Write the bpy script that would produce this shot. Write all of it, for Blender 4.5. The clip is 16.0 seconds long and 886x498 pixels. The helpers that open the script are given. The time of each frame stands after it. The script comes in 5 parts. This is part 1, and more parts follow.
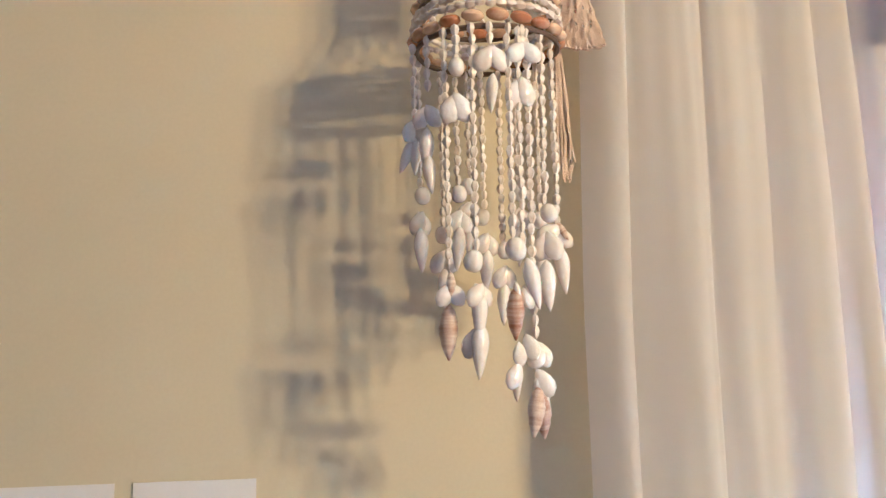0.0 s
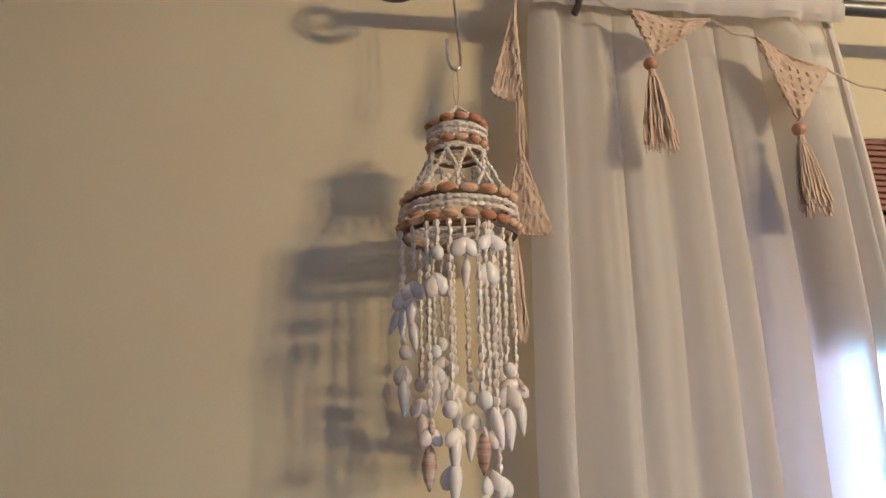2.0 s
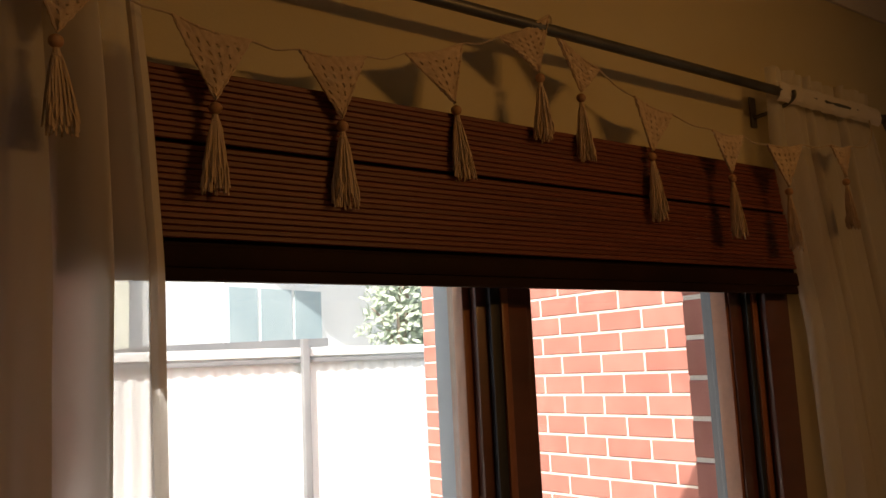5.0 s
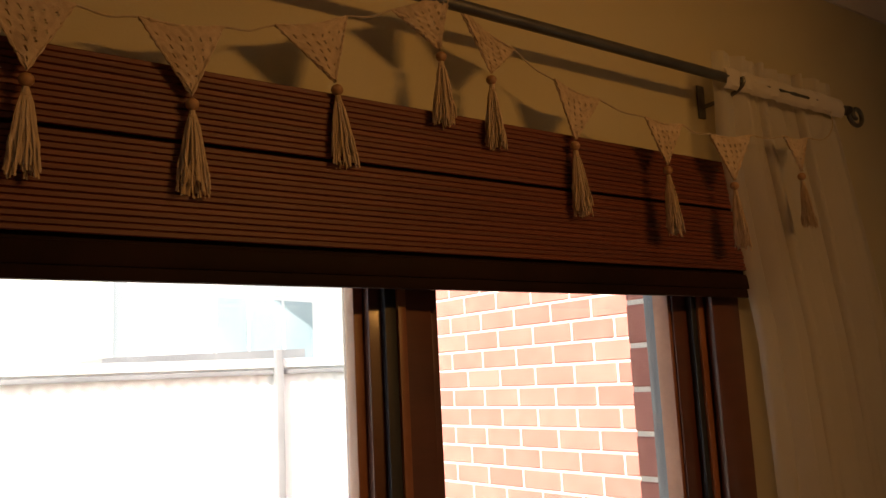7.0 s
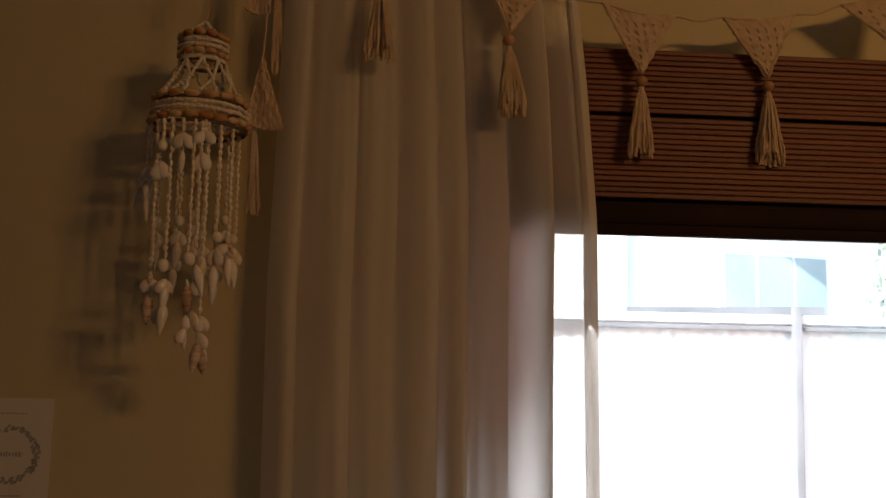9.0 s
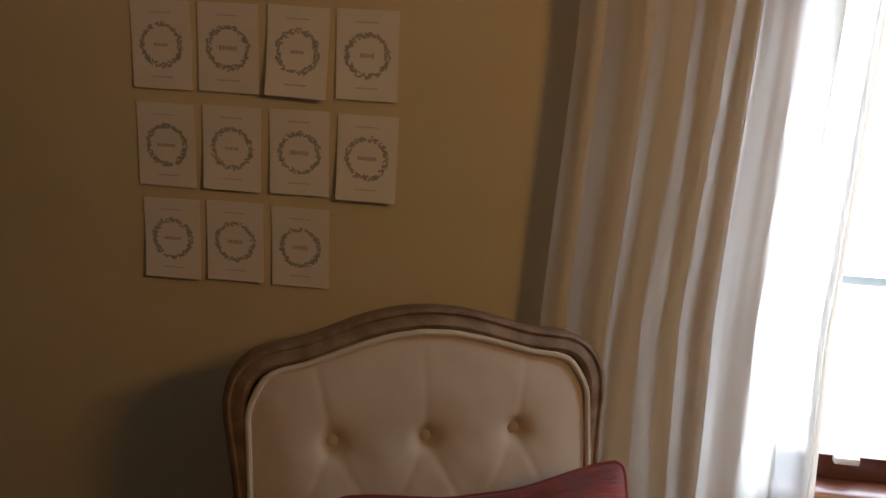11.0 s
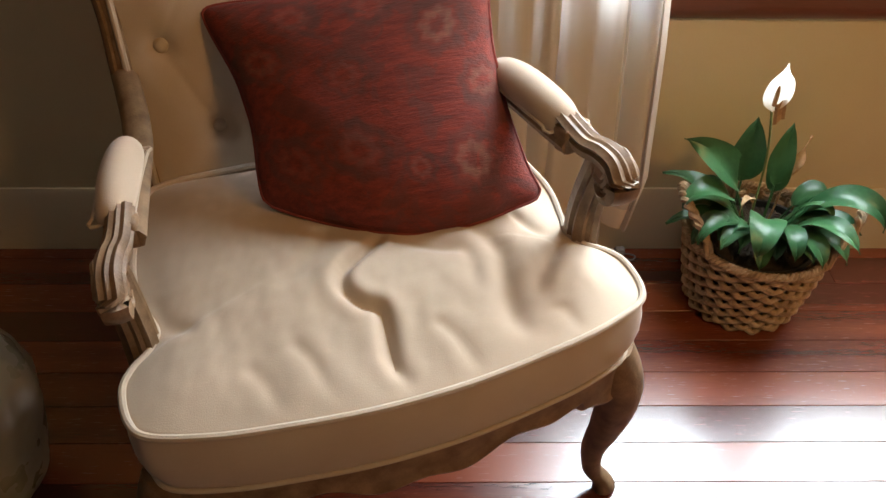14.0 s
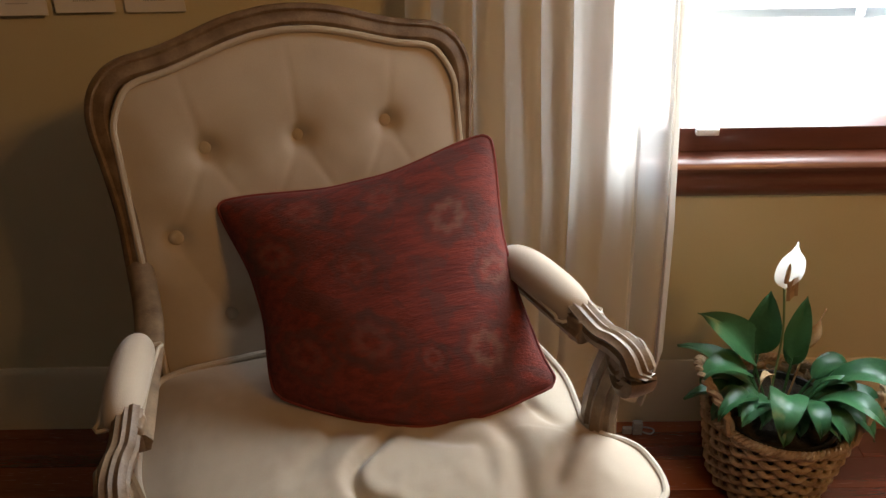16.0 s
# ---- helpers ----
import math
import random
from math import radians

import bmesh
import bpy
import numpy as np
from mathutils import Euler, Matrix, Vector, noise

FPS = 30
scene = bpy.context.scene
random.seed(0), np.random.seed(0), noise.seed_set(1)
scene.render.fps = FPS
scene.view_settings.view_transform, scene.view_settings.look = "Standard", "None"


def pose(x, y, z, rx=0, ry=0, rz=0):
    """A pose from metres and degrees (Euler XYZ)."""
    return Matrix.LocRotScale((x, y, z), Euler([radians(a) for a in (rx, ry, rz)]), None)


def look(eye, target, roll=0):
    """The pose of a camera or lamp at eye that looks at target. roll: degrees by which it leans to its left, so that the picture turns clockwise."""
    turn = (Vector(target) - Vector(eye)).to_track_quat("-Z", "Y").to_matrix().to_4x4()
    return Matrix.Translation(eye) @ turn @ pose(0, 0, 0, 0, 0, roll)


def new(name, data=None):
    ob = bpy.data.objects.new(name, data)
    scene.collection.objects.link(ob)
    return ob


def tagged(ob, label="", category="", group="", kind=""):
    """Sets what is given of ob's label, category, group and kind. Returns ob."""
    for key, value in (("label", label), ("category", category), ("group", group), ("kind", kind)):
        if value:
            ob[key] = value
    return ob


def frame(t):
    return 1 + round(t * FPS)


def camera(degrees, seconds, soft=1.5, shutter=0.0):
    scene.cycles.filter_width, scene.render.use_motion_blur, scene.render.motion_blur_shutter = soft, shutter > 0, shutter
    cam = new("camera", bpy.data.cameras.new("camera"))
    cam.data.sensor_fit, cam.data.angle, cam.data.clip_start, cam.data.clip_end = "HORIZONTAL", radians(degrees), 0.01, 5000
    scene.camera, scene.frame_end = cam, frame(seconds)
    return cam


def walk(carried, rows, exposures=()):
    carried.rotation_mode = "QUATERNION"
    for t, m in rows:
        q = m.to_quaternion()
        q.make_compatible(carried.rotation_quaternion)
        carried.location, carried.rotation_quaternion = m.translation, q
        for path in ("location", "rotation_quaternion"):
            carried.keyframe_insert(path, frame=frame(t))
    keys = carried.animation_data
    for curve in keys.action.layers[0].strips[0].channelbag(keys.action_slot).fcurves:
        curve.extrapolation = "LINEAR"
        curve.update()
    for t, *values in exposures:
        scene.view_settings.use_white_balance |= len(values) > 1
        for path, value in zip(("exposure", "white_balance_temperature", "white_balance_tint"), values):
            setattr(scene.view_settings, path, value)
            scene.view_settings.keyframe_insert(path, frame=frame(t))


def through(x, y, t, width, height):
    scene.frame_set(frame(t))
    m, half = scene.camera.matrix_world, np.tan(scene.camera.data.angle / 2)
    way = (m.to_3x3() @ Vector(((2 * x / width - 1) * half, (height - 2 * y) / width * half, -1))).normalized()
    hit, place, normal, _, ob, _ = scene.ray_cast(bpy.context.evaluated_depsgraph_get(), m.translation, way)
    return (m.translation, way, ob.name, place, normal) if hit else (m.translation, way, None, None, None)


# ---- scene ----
cam = camera(54.4, 16.0)
PATH = [
    (0, (0.566, -0.792, 1.755), (0.743, 1.186, 1.996), -1.30),
    (0.5, (0.540, -0.854, 1.759), (0.765, 1.104, 2.099), -1.14),
    (1, (0.520, -0.906, 1.755), (0.800, 1.023, 2.200), -0.94),
    (1.5, (0.502, -0.938, 1.754), (0.808, 0.972, 2.260), -0.79),
    (2, (0.512, -0.948, 1.755), (0.826, 0.955, 2.285), -1.19),
    (2.5, (0.540, -0.959, 1.756), (0.881, 0.949, 2.249), -1.16),
    (3, (0.584, -0.974, 1.757), (1.040, 0.916, 2.226), -1.83),
    (3.5, (0.615, -0.980, 1.757), (1.242, 0.869, 2.194), -2.11),
    (4, (0.672, -1.003, 1.748), (1.500, 0.769, 2.162), -3.10),
    (4.5, (0.761, -1.053, 1.779), (1.795, 0.635, 2.067), -2.09),
    (5, (0.853, -1.064, 1.773), (2.048, 0.517, 2.042), -2.76),
    (7.4, (1.085, -1.051, 1.757), (2.251, 0.545, 2.063), -2.76),
    (7.5, (1.081, -1.068, 1.750), (2.194, 0.563, 2.068), -2.87),
    (8, (1.049, -1.112, 1.751), (1.854, 0.692, 2.064), -1.97),
    (8.2, (1.019, -1.115, 1.751), (1.683, 0.746, 2.059), -1.47),
    (10.4, (0.711, -1.428, 1.655), (0.453, 0.532, 1.354), 3.2),
    (10.5, (0.701, -1.425, 1.645), (0.481, 0.53, 1.287), 3.2),
    (11, (0.721, -1.439, 1.563), (0.503, 0.443, 0.921), 2.5),
    (11.5, (0.76, -1.458, 1.519), (0.624, 0.349, 0.671), 1.1),
    (12, (0.779, -1.488, 1.477), (0.768, 0.265, 0.514), 1.1),
    (12.5, (0.792, -1.52, 1.449), (0.781, 0.139, 0.331), 0.3),
    (13, (0.796, -1.537, 1.4), (0.746, -0.025, 0.093), -0.6),
    (13.5, (0.797, -1.558, 1.372), (0.773, -0.114, -0.012), 0.2),
    (14, (0.801, -1.562, 1.385), (0.818, -0.074, 0.049), 0.4),
    (14.5, (0.8, -1.564, 1.427), (0.819, 0.058, 0.258), -0.5),
    (15, (0.805, -1.576, 1.455), (0.826, 0.134, 0.418), -1.1),
    (15.5, (0.816, -1.585, 1.461), (0.856, 0.131, 0.435), -1.4),
    (16, (0.8, -1.518, 1.424), (0.793, 0.178, 0.363), -0.9),
]
EXPO = [(0, 5.05, 3680, -1), (0.5, 4.5, 3680, -1), (1.0, 4.4, 3720, 0), (2.0, 4.45, 3720, 0), (2.5, 4.4, 3750, 0), (3.0, 3.45, 3900, 0), (3.5, 2.9, 4200, 5), (4.0, 2.2, 4800, 8), (4.5, 1.45, 6000, 13), (5.0, 1.1, 7300, 15), (7.4, 1.65, 7400, 15), (8.2, 1.1, 7000, 16), (10.5, 3.0, 5000, 3), (11.0, 2.7, 5700, 7), (11.5, 2.8, 6100, 8), (12.0, 2.8, 6300, 8), (12.5, 2.95, 6400, 8), (13.5, 3.45, 6400, 9), (14.5, 3.5, 6400, 8), (15.0, 3.4, 6400, 7), (16.0, 2.95, 6300, 7)]
walk(cam, [(t, look(eye, target, roll)) for t, eye, target, roll in PATH], EXPO)

# ---- light ----
SUN_DIR = Vector((0.52, 0.46, -0.76))
world = bpy.data.worlds.new("sky")
scene.world = world
world.use_nodes = True
wn = world.node_tree.nodes
sky = wn.new("ShaderNodeTexSky")
sky.sky_type = "NISHITA"
sky.sun_disc = False
sky.dust_density = 3.0
sky.ozone_density = 0.6
sky.sun_elevation = radians(47.5)
sky.sun_rotation = math.atan2(-SUN_DIR.x, -SUN_DIR.y)
world.node_tree.links.new(sky.outputs[0], wn["Background"].inputs[0])
wn["Background"].inputs[1].default_value = 0.15
sun = new("sun", bpy.data.lights.new("sun", "SUN"))
sun.data.energy, sun.data.angle, sun.data.color = 5.0, radians(0.6), (1.0, 0.97, 0.93)
sun.matrix_world = look((0, 0, 8), Vector((0, 0, 8)) + SUN_DIR)
# daylight of the open sky and the sunlit fence, gathered in each pane's opening
for px, width in ((1.46, 0.50), (2.13, 0.52)):
    daylight = new("window_daylight", bpy.data.lights.new("window_daylight", "AREA"))
    daylight.data.shape, daylight.data.size, daylight.data.size_y = "RECTANGLE", width, 1.1
    daylight.data.energy, daylight.data.color, daylight.data.spread = 3.9, (0.89, 0.955, 1.0), radians(150)
    daylight.matrix_world = look((px, 0.12, 1.30), (px - 0.15, -1.0, 0.72))
# three shaded warm bulbs of a pendant, turned towards the window wall
for lx in (2.10, 2.31, 2.54):
    bulb = new("pendant_bulb", bpy.data.lights.new("pendant_bulb", "SPOT"))
    bulb.data.energy, bulb.data.color, bulb.data.shadow_soft_size = 3.5, (1.0, 0.49, 0.13), 0.05
    bulb.data.spot_size, bulb.data.spot_blend = radians(112), 1.0
    bulb.matrix_world = look((lx, -2.1, 2.47), (1.5, 0.0, 1.75))


# ---- materials ----
def nodes_of(name):
    m = bpy.data.materials.new(name)
    m.use_nodes = True
    n = m.node_tree.nodes
    return m, n, m.node_tree.links, n["Principled BSDF"]


def mat(name, a, b, rough=0.6, scale=8.0, fine=120.0, bump=0.15, stretch=(1, 1, 1), metal=0.0, coat=0.0, sheen=0.0, per_object=0.0, sss=0.0, dist=0.002):
    """Two tones mixed by broad noise, with a fine grain that varies colour, gloss and relief."""
    m, n, l, p = nodes_of(name)
    tc = n.new("ShaderNodeTexCoord")
    mp = n.new("ShaderNodeMapping")
    mp.inputs["Scale"].default_value = stretch
    vec = tc.outputs["Object"]
    info = n.new("ShaderNodeObjectInfo")
    if per_object:
        shift = n.new("ShaderNodeVectorMath")
        shift.operation = "ADD"
        mul = n.new("ShaderNodeMath")
        mul.operation = "MULTIPLY"
        mul.inputs[1].default_value = 37.0
        l.new(info.outputs["Random"], mul.inputs[0])
        l.new(vec, shift.inputs[0])
        l.new(mul.outputs[0], shift.inputs[1])
        vec = shift.outputs[0]
    l.new(vec, mp.inputs["Vector"])
    big = n.new("ShaderNodeTexNoise")
    big.inputs["Scale"].default_value, big.inputs["Detail"].default_value = scale, 4
    small = n.new("ShaderNodeTexNoise")
    small.inputs["Scale"].default_value, small.inputs["Detail"].default_value = fine, 3
    for q in (big, small):
        l.new(mp.outputs[0], q.inputs["Vector"])
    add = n.new("ShaderNodeMath")
    add.operation = "MULTIPLY_ADD"
    add.inputs[1].default_value, add.inputs[2].default_value = 0.35, -0.17
    l.new(small.outputs[0], add.inputs[0])
    tot = n.new("ShaderNodeMath")
    l.new(big.outputs[0], tot.inputs[0])
    l.new(add.outputs[0], tot.inputs[1])
    last = tot.outputs[0]
    if per_object:
        off = n.new("ShaderNodeMath")
        off.operation = "MULTIPLY_ADD"
        off.inputs[1].default_value, off.inputs[2].default_value = per_object, -per_object / 2
        l.new(info.outputs["Random"], off.inputs[0])
        t2 = n.new("ShaderNodeMath")
        l.new(last, t2.inputs[0])
        l.new(off.outputs[0], t2.inputs[1])
        last = t2.outputs[0]
    ramp = n.new("ShaderNodeValToRGB")
    ramp.color_ramp.elements[0].position, ramp.color_ramp.elements[1].position = 0.3, 0.7
    ramp.color_ramp.elements[0].color, ramp.color_ramp.elements[1].color = (*a, 1), (*b, 1)
    l.new(last, ramp.inputs[0])
    l.new(ramp.outputs[0], p.inputs["Base Color"])
    rr = n.new("ShaderNodeMath")
    rr.operation = "MULTIPLY_ADD"
    rr.inputs[1].default_value, rr.inputs[2].default_value = 0.2, rough - 0.1
    l.new(small.outputs[0], rr.inputs[0])
    l.new(rr.outputs[0], p.inputs["Roughness"])
    bp = n.new("ShaderNodeBump")
    bp.inputs["Strength"].default_value, bp.inputs["Distance"].default_value = bump, dist
    l.new(small.outputs[0], bp.inputs["Height"])
    l.new(bp.outputs[0], p.inputs["Normal"])
    p.inputs["Metallic"].default_value = metal
    p.inputs["Coat Weight"].default_value = coat
    p.inputs["Coat Roughness"].default_value = 0.12
    p.inputs["Sheen Weight"].default_value = sheen
    if sss:
        p.inputs["Subsurface Weight"].default_value = sss
        p.inputs["Subsurface Radius"].default_value = (0.01, 0.006, 0.004)
    return m


def cloth(name, a, b, see=0.15, through=0.45, fine=700.0):
    """Thin woven cloth: some light is scattered back, some through it, a little passes between the threads."""
    m = mat(name, a, b, 0.9, 6.0, fine, 0.25, dist=0.0006)
    n, l = m.node_tree.nodes, m.node_tree.links
    p = n["Principled BSDF"]
    tl, tp = n.new("ShaderNodeBsdfTranslucent"), n.new("ShaderNodeBsdfTransparent")
    tl.inputs[0].default_value = (*[0.5 * (x + y) for x, y in zip(a, b)], 1)
    m1, m2 = n.new("ShaderNodeMixShader"), n.new("ShaderNodeMixShader")
    m1.inputs[0].default_value, m2.inputs[0].default_value = through, see
    l.new(p.outputs[0], m1.inputs[1])
    l.new(tl.outputs[0], m1.inputs[2])
    l.new(m1.outputs[0], m2.inputs[1])
    l.new(tp.outputs[0], m2.inputs[2])
    l.new(m2.outputs[0], n["Material Output"].inputs[0])
    return m


def pane_glass(name):
    """A thin clear pane with a weak mirror gloss."""
    m, n, l, p = nodes_of(name)
    tp, gl, mx = n.new("ShaderNodeBsdfTransparent"), n.new("ShaderNodeBsdfGlossy"), n.new("ShaderNodeMixShader")
    gl.inputs["Roughness"].default_value = 0.01
    tp.inputs[0].default_value = (0.97, 0.985, 0.975, 1)
    mx.inputs[0].default_value = 0.04
    l.new(tp.outputs[0], mx.inputs[1])
    l.new(gl.outputs[0], mx.inputs[2])
    l.new(mx.outputs[0], n["Material Output"].inputs[0])
    return m


def woven_red(name):
    """Red tapestry cloth with a horizontal slub, dark woven foliage and a few faded ring-petalled flowers."""
    m = mat(name, (0.090, 0.010, 0.006), (0.185, 0.023, 0.012), 0.9, 30.0, 130.0, 0.9, stretch=(0.4, 3.4, 3.4), sheen=0.0, dist=0.0012)
    n, l = m.node_tree.nodes, m.node_tree.links
    p = n["Principled BSDF"]
    base = p.inputs["Base Color"].links[0].from_socket
    uv = n.new("ShaderNodeTexCoord").outputs["UV"]

    def math_node(op, x, y=None, z=None):
        q = n.new("ShaderNodeMath")
        q.operation = op
        for k, val in enumerate((x, y, z)):
            if val is None:
                continue
            if isinstance(val, (int, float)):
                q.inputs[k].default_value = val
            else:
                l.new(val, q.inputs[k])
        return q.outputs[0]

    def tint(src, fac, col):
        mx = n.new("ShaderNodeMix")
        mx.data_type = "RGBA"
        mx.inputs["B"].default_value = (*col, 1)
        l.new(fac, mx.inputs["Factor"])
        l.new(src, mx.inputs["A"])
        return mx.outputs["Result"]

    def band(val, lo, hi, soft):
        up = n.new("ShaderNodeMapRange")
        up.interpolation_type = "SMOOTHSTEP"
        up.inputs[1].default_value, up.inputs[2].default_value = lo - soft, lo + soft
        dn = n.new("ShaderNodeMapRange")
        dn.interpolation_type = "SMOOTHSTEP"
        dn.inputs[1].default_value, dn.inputs[2].default_value = hi + soft, hi - soft
        l.new(val, up.inputs[0])
        l.new(val, dn.inputs[0])
        return math_node("MULTIPLY", up.outputs[0], dn.outputs[0])

    wob = n.new("ShaderNodeTexNoise")
    wob.inputs["Scale"].default_value, wob.inputs["Detail"].default_value = 26.0, 3
    l.new(uv, wob.inputs["Vector"])
    leafy = n.new("ShaderNodeTexNoise")
    leafy.inputs["Scale"].default_value, leafy.inputs["Detail"].default_value, leafy.inputs["Distortion"].default_value = 7.0, 3, 1.2
    l.new(uv, leafy.inputs["Vector"])
    col = tint(base, math_node("MULTIPLY", band(leafy.outputs[0], 0.54, 0.9, 0.05), 0.6), (0.075, 0.022, 0.016))
    for cx, cy, size, faded in ((0.80, 0.70, 0.085, 0.95), (0.80, 0.20, 0.082, 0.95), (0.60, 0.21, 0.045, 0.6), (0.40, 0.29, 0.085, 0.45), (0.13, 0.66, 0.08, 0.5), (0.93, 0.46, 0.07, 0.7), (0.42, 0.58, 0.07, 0.4), (0.30, 0.85, 0.075, 0.4), (0.58, 0.86, 0.07, 0.35), (0.16, 0.22, 0.08, 0.3)):
        off = n.new("ShaderNodeVectorMath")
        off.operation = "SUBTRACT"
        off.inputs[1].default_value = (cx, cy, 0)
        l.new(uv, off.inputs[0])
        sep = n.new("ShaderNodeSeparateXYZ")
        l.new(off.outputs[0], sep.inputs[0])
        x, y = sep.outputs[0], sep.outputs[1]
        dist = math_node("SQRT", math_node("ADD", math_node("MULTIPLY", x, x), math_node("MULTIPLY", y, y)))
        petals = math_node("SINE", math_node("MULTIPLY", math_node("ARCTAN2", y, x), 8.0))
        r = math_node("DIVIDE", dist, size)
        r = math_node("MULTIPLY", r, math_node("MULTIPLY_ADD", petals, 0.09, 1.0))
        r = math_node("MULTIPLY_ADD", wob.outputs[0], 0.35, math_node("SUBTRACT", r, 0.17))
        col = tint(col, math_node("MULTIPLY", band(r, 0.95, 1.35, 0.18), 0.55), (0.06, 0.024, 0.018))
        col = tint(col, math_node("MULTIPLY", band(r, 0.36, 0.78, 0.16), math_node("MULTIPLY", wob.outputs[0], 0.9 * faded)), (0.19, 0.095, 0.066))
    l.new(col, p.inputs["Base Color"])
    return m


def brick_clay(name):
    return mat(name, (0.35, 0.135, 0.108), (0.45, 0.185, 0.15), 0.85, 14.0, 160.0, 0.5, per_object=0.35)


M_WALL = mat("wall_paint", (0.60, 0.53, 0.335), (0.66, 0.585, 0.38), 0.55, 2.5, 260.0, 0.10, dist=0.001)
# Dark tone added for the unseen walls to cut bounced light.
M_FAR = mat("dark_low_bounce_wall", (0.09, 0.05, 0.028), (0.14, 0.085, 0.05), 0.5, 3.0, 60.0, 0.1, stretch=(6, 6, 0.6))
M_CEIL = mat("ceiling_paint", (0.78, 0.75, 0.68), (0.82, 0.79, 0.72), 0.7, 2.0, 200.0, 0.08)
M_TRIM = mat("cream_gloss_paint", (0.62, 0.53, 0.36), (0.66, 0.57, 0.40), 0.35, 3.0, 150.0, 0.05)
M_BOARD = mat("jarrah_boards", (0.075, 0.014, 0.007), (0.20, 0.046, 0.017), 0.24, 2.2, 60.0, 0.02, stretch=(0.5, 6, 6), coat=1.0, per_object=0.75, dist=0.0008)
M_BOARD.node_tree.nodes["Principled BSDF"].inputs["Coat IOR"].default_value = 1.55
M_BOARD.node_tree.nodes["Principled BSDF"].inputs["Coat Roughness"].default_value = 0.24
M_DARK = mat("dark_underfloor", (0.02, 0.012, 0.008), (0.03, 0.02, 0.012), 0.9)
M_CURT = cloth("cream_voile", (0.80, 0.765, 0.70), (0.85, 0.815, 0.755), 0.04, 0.52)
M_SHEER = cloth("single_cream_voile", (0.87, 0.86, 0.83), (0.91, 0.90, 0.87), 0.42, 0.28)
M_HEM = cloth("cream_voile_hem", (0.70, 0.65, 0.57), (0.75, 0.70, 0.63), 0.0, 0.16)
M_ROD = mat("grey_metal_rod", (0.12, 0.12, 0.12), (0.2, 0.195, 0.19), 0.4, 10.0, 300.0, 0.05, metal=0.8)
M_STEEL = mat("bright_steel", (0.5, 0.48, 0.45), (0.6, 0.58, 0.55), 0.25, 10.0, 300.0, 0.03, metal=1.0)
M_JAMB = mat("red_brown_joinery", (0.095, 0.028, 0.014), (0.145, 0.044, 0.022), 0.42, 5.0, 60.0, 0.05, stretch=(0.5, 4, 4), coat=0.3)
# Joinery brown lightened: daylight caught on the side faces is put into the colour.
M_BEADW = mat("lit_joinery_edge", (0.24, 0.09, 0.04), (0.34, 0.13, 0.06), 0.4, 6.0, 90.0, 0.08)
M_ALU = mat("dull_aluminium", (0.09, 0.10, 0.11), (0.13, 0.145, 0.155), 0.4, 6.0, 60.0, 0.03)
M_SEAL = mat("black_seal", (0.012, 0.013, 0.016), (0.025, 0.026, 0.03), 0.5)
M_SLAT = mat("stained_blind_slat", (0.115, 0.026, 0.012), (0.205, 0.052, 0.025), 0.5, 7.0, 90.0, 0.2, stretch=(0.4, 6, 6), per_object=0.12)
# Near-black, low gloss: the shade at the blind's foot is put into colour.
M_RAIL = mat("shade_toned_blind_rail", (0.016, 0.006, 0.004), (0.030, 0.011, 0.007), 0.6, 6.0, 80.0, 0.1)
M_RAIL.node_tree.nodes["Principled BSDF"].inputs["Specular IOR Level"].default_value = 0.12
M_GLASS = pane_glass("window_glass")
M_COTTON = mat("ecru_crochet_cotton", (0.56, 0.425, 0.285), (0.70, 0.55, 0.39), 0.95, 60.0, 900.0, 0.7, sheen=0.2, dist=0.001)
M_CORD = mat("cotton_cord", (0.52, 0.42, 0.30), (0.62, 0.52, 0.38), 0.95, 80.0, 900.0, 0.5)
M_BEAD = mat("wooden_bead", (0.40, 0.22, 0.11), (0.52, 0.31, 0.16), 0.4, 30.0, 200.0, 0.1, coat=0.2)
M_SHELL = mat("white_shell", (0.82, 0.74, 0.63), (0.91, 0.86, 0.79), 0.22, 60.0, 300.0, 0.12, coat=0.5, per_object=0.4, sss=0.12)
M_NASSA = mat("small_cream_shells", (0.72, 0.62, 0.48), (0.88, 0.82, 0.72), 0.32, 160.0, 500.0, 0.2, coat=0.2)
M_COWRIE = mat("amber_cowrie", (0.50, 0.22, 0.08), (0.76, 0.52, 0.28), 0.15, 50.0, 260.0, 0.03, coat=1.0, per_object=0.6)
M_BANDED = mat("banded_brown_shell", (0.36, 0.17, 0.09), (0.82, 0.70, 0.55), 0.35, 9.0, 300.0, 0.2, stretch=(2, 2, 22), coat=0.2, per_object=0.2)
M_HOOP = mat("dark_cane_hoop", (0.09, 0.055, 0.03), (0.15, 0.1, 0.06), 0.6)
M_CARD = mat("white_card", (0.74, 0.71, 0.67), (0.79, 0.765, 0.73), 0.6, 12.0, 400.0, 0.05)
M_INK = mat("grey_print", (0.27, 0.275, 0.27), (0.42, 0.425, 0.42), 0.7, 90.0, 300.0, 0.02)
M_LETTER = mat("dark_print", (0.36, 0.345, 0.335), (0.46, 0.44, 0.43), 0.7)
M_LINEN = mat("natural_linen", (0.41, 0.33, 0.243), (0.47, 0.385, 0.29), 0.9, 7.0, 620.0, 0.35, sheen=0.25, dist=0.0008)
M_PIPE = mat("linen_piping", (0.43, 0.36, 0.275), (0.48, 0.41, 0.32), 0.9, 20.0, 700.0, 0.3)
M_OAK = mat("limed_brown_oak", (0.105, 0.060, 0.028), (0.225, 0.148, 0.080), 0.55, 16.0, 150.0, 0.35, stretch=(2, 2, 2), dist=0.0012)
